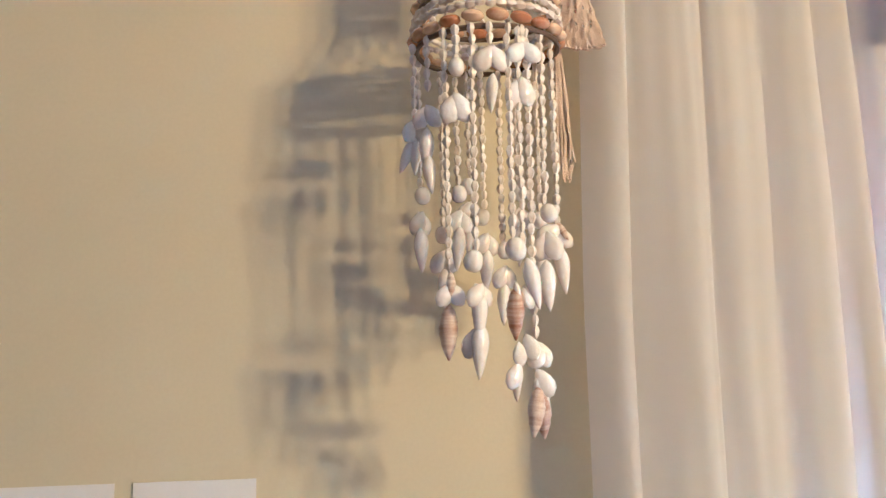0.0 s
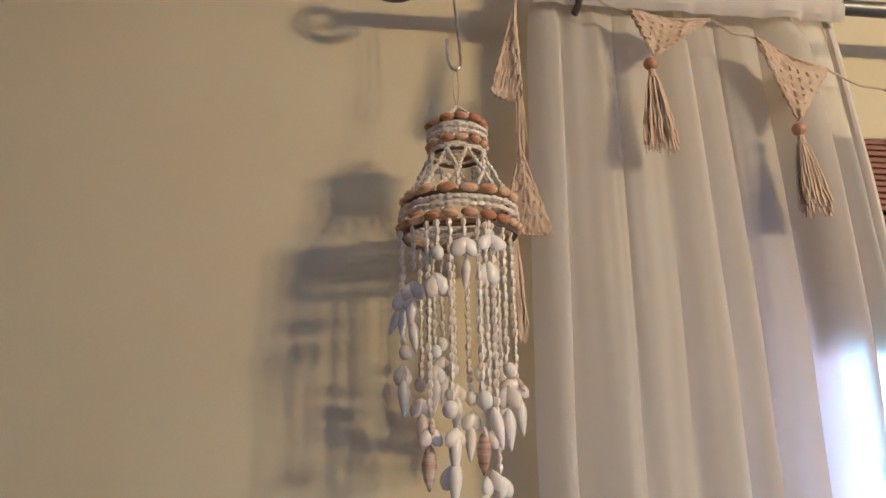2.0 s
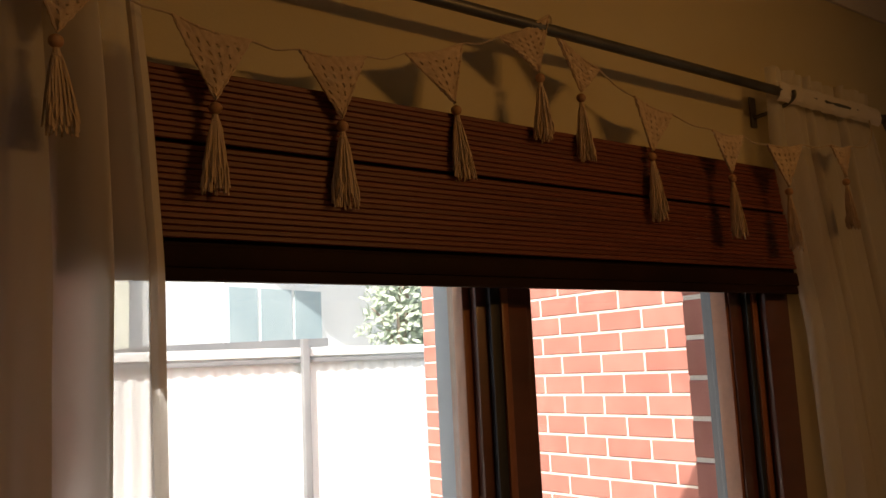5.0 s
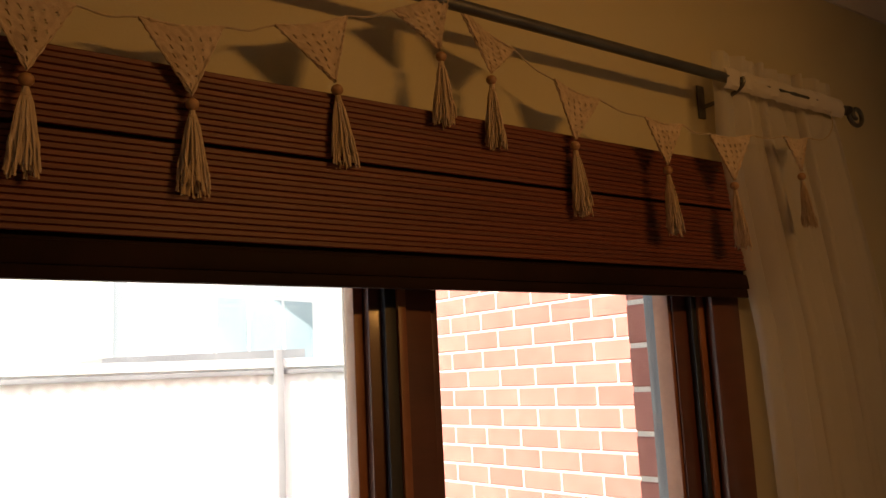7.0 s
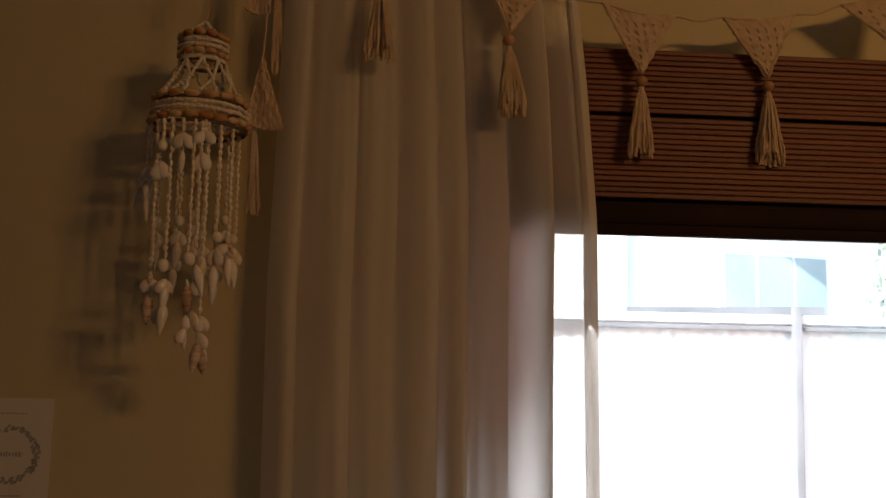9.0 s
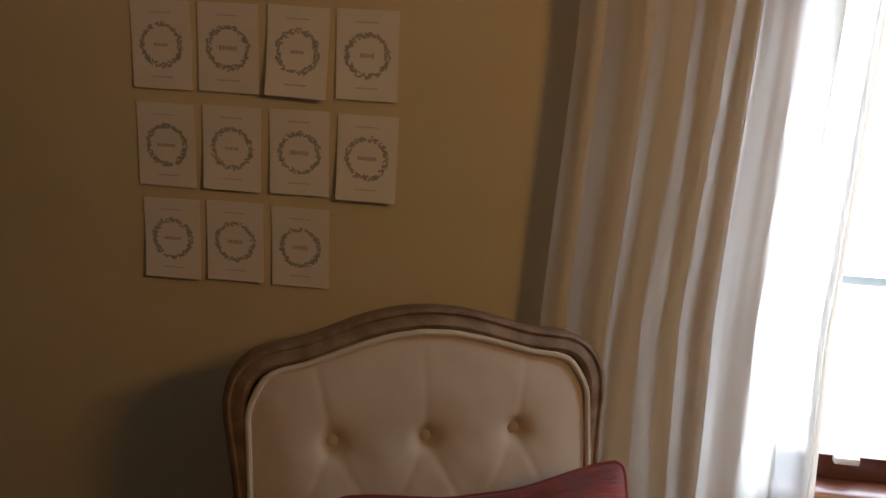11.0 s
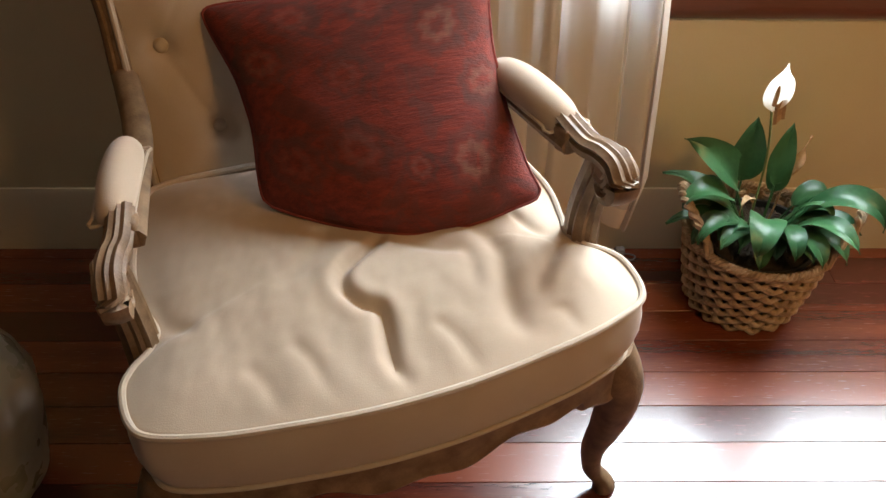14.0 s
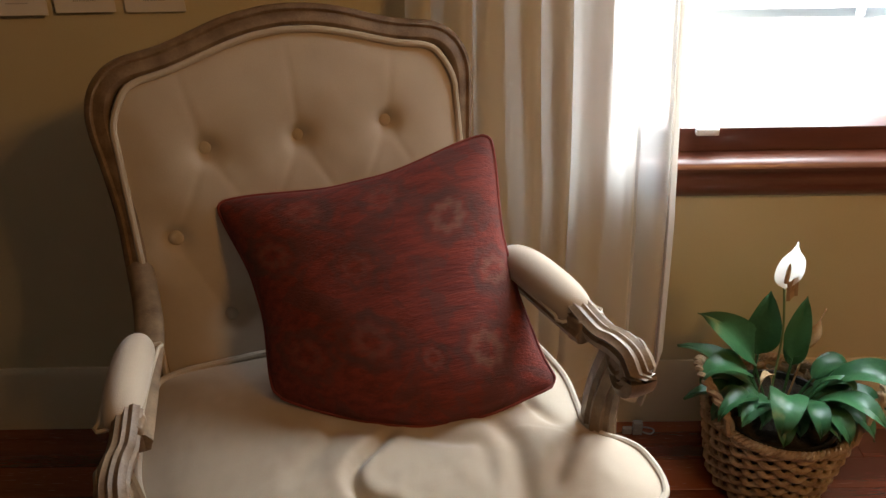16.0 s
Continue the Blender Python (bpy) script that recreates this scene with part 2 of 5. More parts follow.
M_RED = woven_red("red_tapestry")
M_REDPIPE = mat("dark_red_piping", (0.14, 0.02, 0.014), (0.21, 0.034, 0.021), 0.85, 20.0, 500.0, 0.3)
M_LEAF = mat("peace_lily_leaf", (0.018, 0.075, 0.027), (0.052, 0.155, 0.058), 0.36, 12.0, 120.0, 0.25, stretch=(1, 1, 1), coat=0.0, per_object=0.35)
M_STEM = mat("green_stalk", (0.10, 0.17, 0.05), (0.16, 0.24, 0.09), 0.5)
M_SPATHE = cloth("white_spathe", (0.82, 0.80, 0.70), (0.88, 0.86, 0.80), 0.0, 0.45, 200.0)
M_WILT = mat("withered_leaf", (0.24, 0.13, 0.06), (0.46, 0.32, 0.16), 0.8, 40.0, 200.0, 0.4)
M_RUSH = mat("woven_seagrass", (0.24, 0.155, 0.085), (0.46, 0.33, 0.19), 0.8, 45.0, 260.0, 0.6, per_object=0.25)
M_SOIL = mat("dark_soil", (0.02, 0.015, 0.01), (0.05, 0.035, 0.022), 0.95, 40.0, 200.0, 1.0, dist=0.006)
M_POT = mat("black_plastic_pot", (0.015, 0.016, 0.017), (0.03, 0.03, 0.03), 0.4)
M_JAR = mat("grey_green_plastic", (0.20, 0.19, 0.145), (0.31, 0.285, 0.20), 0.30, 5.0, 14.0, 0.10, coat=0.4, dist=0.004)
M_LATCH = mat("white_plastic", (0.78, 0.78, 0.76), (0.82, 0.82, 0.8), 0.35)
M_CLEAR = mat("cloudy_plastic", (0.20, 0.19, 0.18), (0.28, 0.27, 0.25), 0.25)
M_BRICK = brick_clay("orange_red_brick")
M_MORTAR = mat("pale_mortar", (0.70, 0.66, 0.60), (0.78, 0.74, 0.68), 0.95, 20.0, 200.0, 0.6)
M_FENCE = mat("pale_sheet_fence", (0.74, 0.79, 0.82), (0.79, 0.84, 0.87), 0.5, 2.0, 60.0, 0.05)
M_GREYP = mat("grey_painted_metal", (0.15, 0.16, 0.175), (0.21, 0.22, 0.235), 0.5, 3.0, 60.0, 0.05)
M_DRAIN = mat("blue_grey_metal", (0.20, 0.24, 0.28), (0.26, 0.30, 0.34), 0.5, 3.0, 60.0, 0.05)
M_RENDER = mat("pale_green_render", (0.62, 0.66, 0.58), (0.7, 0.73, 0.66), 0.9, 3.0, 80.0, 0.3)
M_RENDERW = mat("white_render", (0.72, 0.76, 0.78), (0.78, 0.82, 0.84), 0.9, 3.0, 80.0, 0.3)
M_BLUEGL = mat("far_window_glass", (0.26, 0.36, 0.41), (0.38, 0.47, 0.52), 0.15, 1.0, 20.0, 0.02)
M_TREELF = cloth("tree_foliage", (0.42, 0.50, 0.42), (0.52, 0.60, 0.51), 0.0, 0.4, 40.0)
M_BARK = mat("tree_bark", (0.28, 0.23, 0.19), (0.38, 0.32, 0.27), 0.9, 12.0, 60.0, 0.8)
M_GROUND = mat("pale_paving", (0.40, 0.38, 0.34), (0.5, 0.48, 0.43), 0.9, 2.0, 60.0, 0.4)


# ---- mesh helpers ----
def part(name, bm, material, parent=None, label="", smooth=True):
    me = bpy.data.meshes.new(name)
    bm.normal_update()
    bm.to_mesh(me)
    bm.free()
    me.materials.append(material)
    if smooth:
        me.shade_smooth()
        me.set_sharp_from_angle(angle=radians(40))
    ob = new(name, me)
    if parent is not None:
        ob.parent = parent
    return tagged(ob, label)


def shared(name, mesh, parent, m):
    ob = new(name, mesh)
    ob.parent = parent
    ob.matrix_basis = m
    return ob


def block(bm, a, b, bevel=0.0, seg=2):
    made = bmesh.ops.create_cube(bm, size=1.0)["verts"]
    for v in made:
        v.co = Vector([(a[i] + b[i]) / 2 + v.co[i] * (b[i] - a[i]) for i in range(3)])
    if bevel:
        edges = {e for v in made for e in v.link_edges}
        bmesh.ops.bevel(bm, geom=list(edges), offset=bevel, segments=seg, affect="EDGES", profile=0.6)
    return bm


def loft(bm, rings, closed=False, cap=True, around=True):
    """Joins rings of points with quads."""
    vs = [[bm.verts.new(p) for p in ring] for ring in rings]
    k = len(vs[0])
    pairs = list(zip(vs, vs[1:])) + ([(vs[-1], vs[0])] if closed else [])
    for r0, r1 in pairs:
        for i in range(k if around else k - 1):
            j = (i + 1) % k
            bm.faces.new((r0[i], r0[j], r1[j], r1[i]))
    if cap and not closed and around:
        bm.faces.new(list(reversed(vs[0])))
        bm.faces.new(vs[-1])
    return vs


def tube(bm, pts, radius, seg=8, closed=False, cap=True):
    pts = [Vector(p) for p in pts]
    n = len(pts)
    rad = radius if callable(radius) else (lambda s: radius)
    rings, ref = [], None
    for i, p in enumerate(pts):
        a = pts[(i - 1) % n] if closed or i else p
        b = pts[(i + 1) % n] if closed or i < n - 1 else p
        t = (b - a).normalized()
        if ref is None:
            ref = t.orthogonal().normalized()
        ref = (ref - t * ref.dot(t)).normalized()
        other = t.cross(ref)
        r = rad(i / max(n - 1, 1))
        rings.append([p + ref * (r * math.cos(2 * math.pi * k / seg)) + other * (r * math.sin(2 * math.pi * k / seg)) for k in range(seg)])
    loft(bm, rings, closed, cap)
    return bm


def lathe(bm, prof, seg=16, center=(0, 0, 0), wave=None):
    c = Vector(center)
    rings = []
    for r, z in prof:
        r = max(r, 1e-4)
        rings.append([c + Vector((r * (1 + (wave(a) if wave else 0)) * math.cos(a), r * (1 + (wave(a) if wave else 0)) * math.sin(a), z)) for a in (2 * math.pi * k / seg for k in range(seg))])
    loft(bm, rings)
    return bm


def smooth_path(pts, steps=6, closed=False):
    pts = [Vector(p) for p in pts]
    n, out = len(pts), []
    for i in range(n if closed else n - 1):
        p = [pts[(i + k) % n] if closed else pts[min(max(i + k, 0), n - 1)] for k in (-1, 0, 1, 2)]
        for s in range(steps):
            t = s / steps
            out.append(0.5 * ((2 * p[1]) + (p[2] - p[0]) * t + (2 * p[0] - 5 * p[1] + 4 * p[2] - p[3]) * t * t + (3 * p[1] - p[0] - 3 * p[2] + p[3]) * t**3))
    if not closed:
        out.append(pts[-1])
    return out


def smooth_profile(prof, steps=5):
    return [(q.x, q.y) for q in smooth_path([(r, z, 0) for r, z in prof], steps)]


def sweep(bm, path, prof, fixed, scale=None, closed=False):
    """Carries a flat profile (across, along fixed) down a path."""
    fixed, n, rings = Vector(fixed).normalized(), len(path), []
    for i, p in enumerate(path):
        t = (path[min(i + 1, n - 1)] - path[max(i - 1, 0)]).normalized()
        side = t.cross(fixed).normalized()
        up = side.cross(t)
        k = scale(i / (n - 1)) if scale else 1.0
        rings.append([p + side * (a * k) + up * (b * k) for a, b in prof])
    loft(bm, rings, closed)
    return bm


def thing(name, m, label, category, group="", kind=""):
    ob = new(name)
    ob.matrix_world = m
    ob.empty_display_size = 0.05
    return tagged(ob, label, category, group, kind)


def lerp_table(table, x):
    for (x0, y0), (x1, y1) in zip(table, table[1:]):
        if x <= x1:
            return y0 + (y1 - y0) * max(0.0, (x - x0)) / (x1 - x0)
    return table[-1][1]


# ---- room shell ----
X0, X1, Y0, ZC = -3.2, 3.75, -5.6, 2.70
OX0, OX1, OZ0, OZ1 = 1.10, 2.505, 0.66, 2.07
bm = bmesh.new()
block(bm, (X0, 0, 0.0), (OX0, 0.1, ZC))
block(bm, (OX1, 0, 0), (X1, 0.1, ZC))
block(bm, (OX0, 0, 0), (OX1, 0.1, OZ0))
block(bm, (OX0, 0, OZ1), (OX1, 0.1, ZC))
tagged(part("wall_north", bm, M_WALL, smooth=False), "cream painted plaster wall with a window opening", "wall", kind="structure")
# West and south walls stay unseen; their darkness only shapes the light.
for nm, a, b in (("wall_west", (X0 - 0.1, Y0, 0), (X0, 0.1, ZC)), ("wall_east", (X1, Y0, 0), (X1 + 0.1, 0.1, ZC)), ("wall_south", (X0 - 0.1, Y0 - 0.1, 0), (X1 + 0.1, Y0, ZC))):
    tagged(part(nm, block(bmesh.new(), a, b), M_WALL if nm == "wall_east" else M_FAR, smooth=False), "plain cream painted plaster wall" if nm == "wall_east" else "unseen wall, darkened to cut bounced light", "wall", kind="structure")
tagged(part("ceiling", block(bmesh.new(), (X0 - 0.1, Y0 - 0.1, ZC), (X1 + 0.1, 0.1, ZC + 0.1)), M_CEIL, smooth=False), "plain off-white plaster ceiling", "ceiling", kind="structure")

bm = bmesh.new()
prof = [(0, 0), (0, -0.055), (-0.008, -0.055), (-0.014, -0.043), (-0.034, -0.022), (-0.046, -0.014), (-0.055, -0.008), (-0.055, 0)]
loft(bm, [[Vector((x, y - 0.001, ZC - 0.001 + z)) for y, z in prof] for x in (X0, X1)])
tagged(part("cornice", bm, M_CEIL), "off-white stepped plaster cornice under the ceiling", "cornice", kind="structure")

bm = bmesh.new()
prof = [(0, 0), (-0.018, 0), (-0.018, 0.13), (-0.014, 0.145), (-0.012, 0.16), (-0.006, 0.172), (0, 0.172)]
loft(bm, [[Vector((x, y - 0.001, z + 0.001)) for y, z in prof] for x in (X0, X1)])
tagged(part("baseboard", bm, M_TRIM), "cream painted skirting board with a moulded top", "baseboard", kind="structure")

# ---- window ----
win = thing("window_1", pose(0, 0, 0), "red-brown timber window with two panes and moulded sill", "window", kind="structure")


def frame_bar(name, a, b, material=M_JAMB, bevel=0.004, parent=win, label=""):
    return part(name, block(bmesh.new(), a, b, bevel), material, parent, label)


frame_bar("window_frame", (OX0, -0.004, 0.66), (1.15, 0.098, 2.07))
frame_bar("window_frame", (2.405, 0.012, 0.66), (2.504, 0.060, 2.07))
frame_bar("window_frame", (1.151, -0.004, 2.0), (2.404, 0.098, 2.069))
mull = frame_bar("mullion", (1.733, 0.02, 0.735), (1.846, 0.098, 1.999))
# Paler strips carry the light on the mullion's side faces as colour.
frame_bar("sash_stile", (1.716, 0.034, 0.736), (1.7325, 0.06, 1.998), M_BEADW, 0.002, mull)
frame_bar("sash_stile", (1.8465, 0.03, 0.736), (1.864, 0.09, 1.998), M_JAMB, 0.002, mull)
frame_bar("seal", (1.754, 0.008, 0.737), (1.774, 0.0195, 1.997), M_SEAL, 0.002, mull)
frame_bar("glazing_bead", (1.7745, 0.004, 0.737), (1.789, 0.0195, 1.997), M_BEADW, 0.002, mull)
# Added strip, coloured as the frame's side face lit by daylight.
frame_bar("glazing_bead", (2.396, 0.016, 0.737), (2.4045, 0.052, 1.998), M_BEADW, 0.002)
frame_bar("screen_track", (2.415, 0.0605, 0.70), (2.5045, 0.0905, 2.05), M_ALU, 0.002, label="dull grey metal track outside the frame")
frame_bar("seal", (2.444, -0.002, 0.737), (2.458, 0.0115, 1.997), M_SEAL, 0.002)
frame_bar("glazing_bead", (2.4585, -0.006, 0.737), (2.476, 0.0115, 1.997), M_BEADW, 0.002)
frame_bar("architrave", (2.482, -0.022, 0.60), (2.569, -0.001, 2.10), M_JAMB, 0.006)
frame_bar("architrave", (1.03, -0.022, 0.60), (1.099, -0.001, 2.10), M_JAMB, 0.006)
frame_bar("bottom_rail", (1.151, 0.012, 0.684), (2.404, 0.095, 0.734), M_JAMB, 0.005)
bm = bmesh.new()
prof = [(0.098, 0.661), (0.098, 0.683), (0.0, 0.6835), (-0.028, 0.683), (-0.036, 0.678), (-0.039, 0.670), (-0.036, 0.662), (-0.026, 0.657), (-0.0235, 0.648), (-0.025, 0.64), (-0.03, 0.632), (-0.031, 0.622),
        (-0.027, 0.612), (-0.018, 0.603), (-0.012, 0.598), (-0.002, 0.597), (-0.002, 0.661)]
loft(bm, [[Vector((x, y, z)) for y, z in prof] for x in (1.03, 2.572)])
part("window_sill", bm, M_JAMB, win, "glossy red-brown moulded sill")
for a, b in ((1.151, 1.7135), (1.8645, 2.3955)):
    pn = part("pane", block(bmesh.new(), (a, 0.058, 0.7345), (b, 0.062, 1.9995)), M_GLASS, win, smooth=False)
    pn.visible_shadow = False
# a narrow sash stands open beyond the mullion
sash = part("open_sash", block(bmesh.new(), (1.958, 0.392, 0.742), (2.010, 0.444, 1.998), 0.004), M_DRAIN, win, "blue-grey edge of a narrow sash that stands open")
for z in (0.745, 1.957):
    bm = bmesh.new()
    loft(bm, [[Vector((x + dx, y, z + dz)) for dx, dz in ((-0.013, 0), (0.013, 0), (0.013, 0.038), (-0.013, 0.038))] for x, y in ((1.853, 0.100), (1.975, 0.391))])
    part("sash_rail", bm, M_DRAIN, sash)
lat = part("latch", block(bmesh.new(), (1.283, -0.004, 0.724), (1.327, 0.0115, 0.738), 0.003), M_LATCH, win, "small white plastic stay")

# ---- timber blind ----
blind = thing("timber_blind", pose(0, 0, 0), "stained red-brown timber slat blind pulled up over the window", "blind")
BX0, BX1 = 1.095, 2.665
slat = bmesh.new()
block(slat, (BX0, -0.003, -0.00372), (BX1, 0.003, 0.00372), 0.0013, 1)
first = part("slat", slat, M_SLAT, blind)
first.location = (0, -0.062, 2.149)
zz = 2.1413
for i in range(1, 27):
    if i == 12:
        zz -= 0.0055
    shared("slat", first.data, blind, pose(0, -0.062 - (0.003 if i >= 12 else 0) - 0.0006 * (i % 3), zz, 0))
    zz -= 0.0077
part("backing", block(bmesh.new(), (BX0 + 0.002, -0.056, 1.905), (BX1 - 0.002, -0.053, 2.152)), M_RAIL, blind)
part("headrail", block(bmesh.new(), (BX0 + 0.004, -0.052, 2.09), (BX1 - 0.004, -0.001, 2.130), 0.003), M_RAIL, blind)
# Folded slats and rail take a tone that carries their shade.
part("bottom_fold", block(bmesh.new(), (BX0, -0.068, 1.904), (BX1, -0.052, 1.932), 0.004), M_RAIL, blind, "folded lower slats, coloured dark for the shade on them")
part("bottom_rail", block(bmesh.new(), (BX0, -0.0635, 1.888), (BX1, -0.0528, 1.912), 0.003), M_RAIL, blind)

# ---- curtain rod ----
rod = thing("curtain_rod", pose(0, 0, 0), "thin dark grey metal curtain rod on wall brackets", "curtain rod")
part("pole", tube(bmesh.new(), [(0.65, -0.09, 2.316), (2.935, -0.09, 2.316)], 0.0098, 14), M_ROD, rod)
for x in (0.82, 2.535):
    bm = block(bmesh.new(), (x - 0.011, -0.005, 2.262), (x + 0.011, -0.0005, 2.332), 0.002)
    tube(bm, smooth_path([(x, -0.004, 2.285), (x, -0.05, 2.288), (x, -0.085, 2.294), (x, -0.1035, 2.306), (x, -0.1035, 2.319)], 4), 0.0045, 8)
    part("bracket", bm, M_ROD, rod)
for x, s in ((2.935, 1), (0.65, -1)):
    bm = bmesh.new()
    tube(bm, [(x + s * (0.014 + 0.0034 * i), -0.09 , 2.316 ) for i in range(3)], 0.0115, 12)
    tube(bm, [(x + s * (0.05 + (0.034 - 0.0011 * i) * math.cos(3.3 + 0.33 * i)), -0.09, 2.31 + (0.028 - 0.0009 * i) * math.sin(3.3 + 0.33 * i)) for i in range(24)], 0.0052, 8)
    part("finial", bm, M_ROD, rod, "curled metal scroll end")


# ---- curtains ----
def curtain(name, left, right, ztop, zbot, lines, label, seed, hem_edge=1):
    """A gathered panel: left(z) and right(z) are its edges, lines the creases between its pleats."""
    rnd = random.Random(seed)
    folds = len(lines) - 1
    waves = [rnd.uniform(0.45, 1.25) for _ in range(folds)]
    ob = thing(name, pose(0, 0, 0), label, "curtain", "pair of voile curtains")
    nx, nz = folds * 16, 70

    def place(s, z, push=0.0):
        drop = (ztop - z) / (ztop - zbot)
        gather = math.exp(-((z - 2.316) / 0.03) ** 2)
        wander = min(1.0, 1.6 * drop) * (0.020 * math.sin(2.2 * z + 6 * s + seed) + 0.010 * math.sin(5.3 * z - 9 * s)) * math.sin(math.pi * s)
        q = s + wander
        i = 0
        while i < folds - 1 and q > lines[i + 1]:
            i += 1
        t = min(max((q - lines[i]) / (lines[i + 1] - lines[i]), 0.0), 1.0)
        wide = (lines[i + 1] - lines[i]) * (right(z) - left(z))
        tall = waves[i] * (0.55 + 0.45 * math.sin(1.7 * z + 2.1 * i + seed)) + 0.25
        h = math.sin(math.pi * t) ** 0.85 * tall
        lean = 0.30 * wide * h * (1 - gather) * (1 if (i + seed) % 3 else -1)
        x = left(z) + (right(z) - left(z)) * s + lean
        y = -0.066 - 0.024 * h * (1 - 0.6 * gather) * (0.8 + 0.5 * drop) + 0.006 * math.sin(9 * s + 1.3 * z) + 0.003 * noise.noise((s * 30, z * 3, seed))
        return Vector((x, y - push, z))

    zs = [ztop + (zbot - ztop) * (k / nz) for k in range(nz + 1)]
    split = round(nx * 0.83) if hem_edge > 0 else round(nx * 0.12)
    spans = ((0, split, M_CURT), (split, nx, M_SHEER)) if hem_edge > 0 else ((split, nx, M_CURT), (0, split, M_SHEER))
    for i0, i1, material in spans:
        bm = bmesh.new()
        loft(bm, [[place(i / nx, z) for i in range(i0, i1 + 1)] for z in zs], cap=False, around=False)
        part("panel" if material == M_CURT else "leading_edge", bm, material, ob, "" if material == M_CURT else "single sheer layer along the edge")
    if hem_edge:
        bm = bmesh.new()
        loft(bm, [[place(i / nx, z, 0.003) for i in range(nx + 1)] for z in (zbot + 0.055, zbot + 0.03, zbot + 0.001)], cap=False, around=False)
        part("hem", bm, M_HEM, ob)
        bm = bmesh.new()
        loft(bm, [[place(1 - k * 0.011, z, 0.0025) for k in range(6)] for z in zs], cap=False, around=False)
        part("side_hem", bm, M_HEM, ob)
    bm = bmesh.new()
    loft(bm, [[place(i / nx, 2.316 + 0.022 * math.cos(a), 0) + Vector((0, -0.012 * math.sin(a) - (0.09 + place(i / nx, 2.316).y) * 0.9, 0)) for i in range(nx + 1)] for a in (0, 0.6, 1.2, 1.8, 2.4, 3.14)], cap=False, around=False)
    part("rod_pocket", bm, M_HEM, ob)
    return ob


curtain("curtain", lambda z: lerp_table([(0.1, 0.74), (1.0, 0.735), (1.45, 0.755), (1.8, 0.752), (2.25, 0.762), (2.4, 0.775)], z),
        lambda z: lerp_table([(0.1, 1.235), (0.25, 1.262), (0.57, 1.245), (1.0, 1.21), (1.5, 1.20), (1.9, 1.195), (2.1, 1.180), (2.3, 1.158), (2.4, 1.15)], z),
        2.365, 0.125, [0, 0.093, 0.254, 0.378, 0.50, 0.596, 0.73, 0.855, 0.955, 1.0], "sheer cream voile curtain gathered on the rod, drawn aside", 4)
curtain("curtain", lambda z: lerp_table([(0.1, 2.62), (1.0, 2.60), (1.52, 2.575), (1.81, 2.56), (1.915, 2.536), (2.21, 2.486), (2.31, 2.492), (2.4, 2.496)], z),
        lambda z: lerp_table([(0.1, 3.16), (1.45, 3.10), (2.0, 3.00), (2.3, 2.92), (2.4, 2.915)], z),
        2.375, 0.125, [0, 0.12, 0.21, 0.33, 0.42, 0.55, 0.66, 0.74, 0.88, 1.0], "sheer cream voile curtain bunched at the rod's end", 9, -1)

# ---- bunting ----
bunting = thing("bunting", pose(0, 0, 0), "ecru crochet triangle bunting with beads and tassels on a cord", "bunting")


def crochet(tl, tr, tip, seed):
    """An openwork triangle between three corners, thick as yarn, with rows of small holes."""
    rnd = random.Random(seed)
    tl, tr, tip = Vector(tl), Vector(tr), Vector(tip)
    out = (tr - tl).cross(tip - tl).normalized()
    if out.y > 0:
        out = -out
    bm = bmesh.new()
    rows = 30
    grid = {}

    def v(i, j):
        n = 2 + round((rows - i) * 1.25)
        if (i, j) not in grid:
            f = i / rows
            a, b = tl.lerp(tip, f), tr.lerp(tip, f)
            s = j / n
            p = a.lerp(b, s) + out * (0.0024 * noise.noise((i * 0.45, j * 0.45, seed)) + 0.0022 * math.sin(s * 5 + f * 3 + seed))
            p += (tip - tl).normalized() * (0.0016 * noise.noise((j * 0.9, i * 0.2, seed + 5)))
            p.z -= 0.006 * math.sin(math.pi * s) * (1 - f)
            if j in (0, n):
                p += (a - b).normalized() * (0.0016 * math.sin(i * 1.9)) * (1 if j == 0 else -1)
            grid[i, j] = bm.verts.new(p)
        return grid[i, j]

    for i in range(rows):
        n0, n1 = 2 + round((rows - i) * 1.25), 2 + round((rows - i - 1) * 1.25)
        for j in range(n0):
            k = min(round(j * n1 / n0), n1)
            k2 = min(round((j + 1) * n1 / n0), n1)
            hole = i % 4 in (1, 2) and 1 < j < n0 - 2 and (j + 2 * (i // 4)) % 5 == 0 and i > 2 and rnd.random() < 0.9
            if hole:
                continue
            q = [v(i, j), v(i, j + 1), v(i + 1, k2)] + ([v(i + 1, k)] if k != k2 else [])
            if len(set(q)) == len(q):
                try:
                    bm.faces.new(q)
                except ValueError:
                    pass
    base = list(bm.faces)
    ext = bmesh.ops.extrude_face_region(bm, geom=base)
    for e in ext["geom"]:
        if isinstance(e, bmesh.types.BMVert):
            e.co += out * 0.0032
    bmesh.ops.recalc_face_normals(bm, faces=list(bm.faces))
    # a chain-stitch edge all round
    for a, b in ((tl, tr), (tl, tip), (tr, tip)):
        m = 26
        pts = [a.lerp(b, k / m) + out * (0.0016 + 0.001 * math.sin(k * 2.6)) - Vector((0, 0, 0.006 * math.sin(math.pi * k / m) if b is tr else 0)) for k in range(m + 1)]
        tube(bm, pts, lambda s: 0.0017 + 0.0006 * math.sin(s * 130), 5)
    return bm


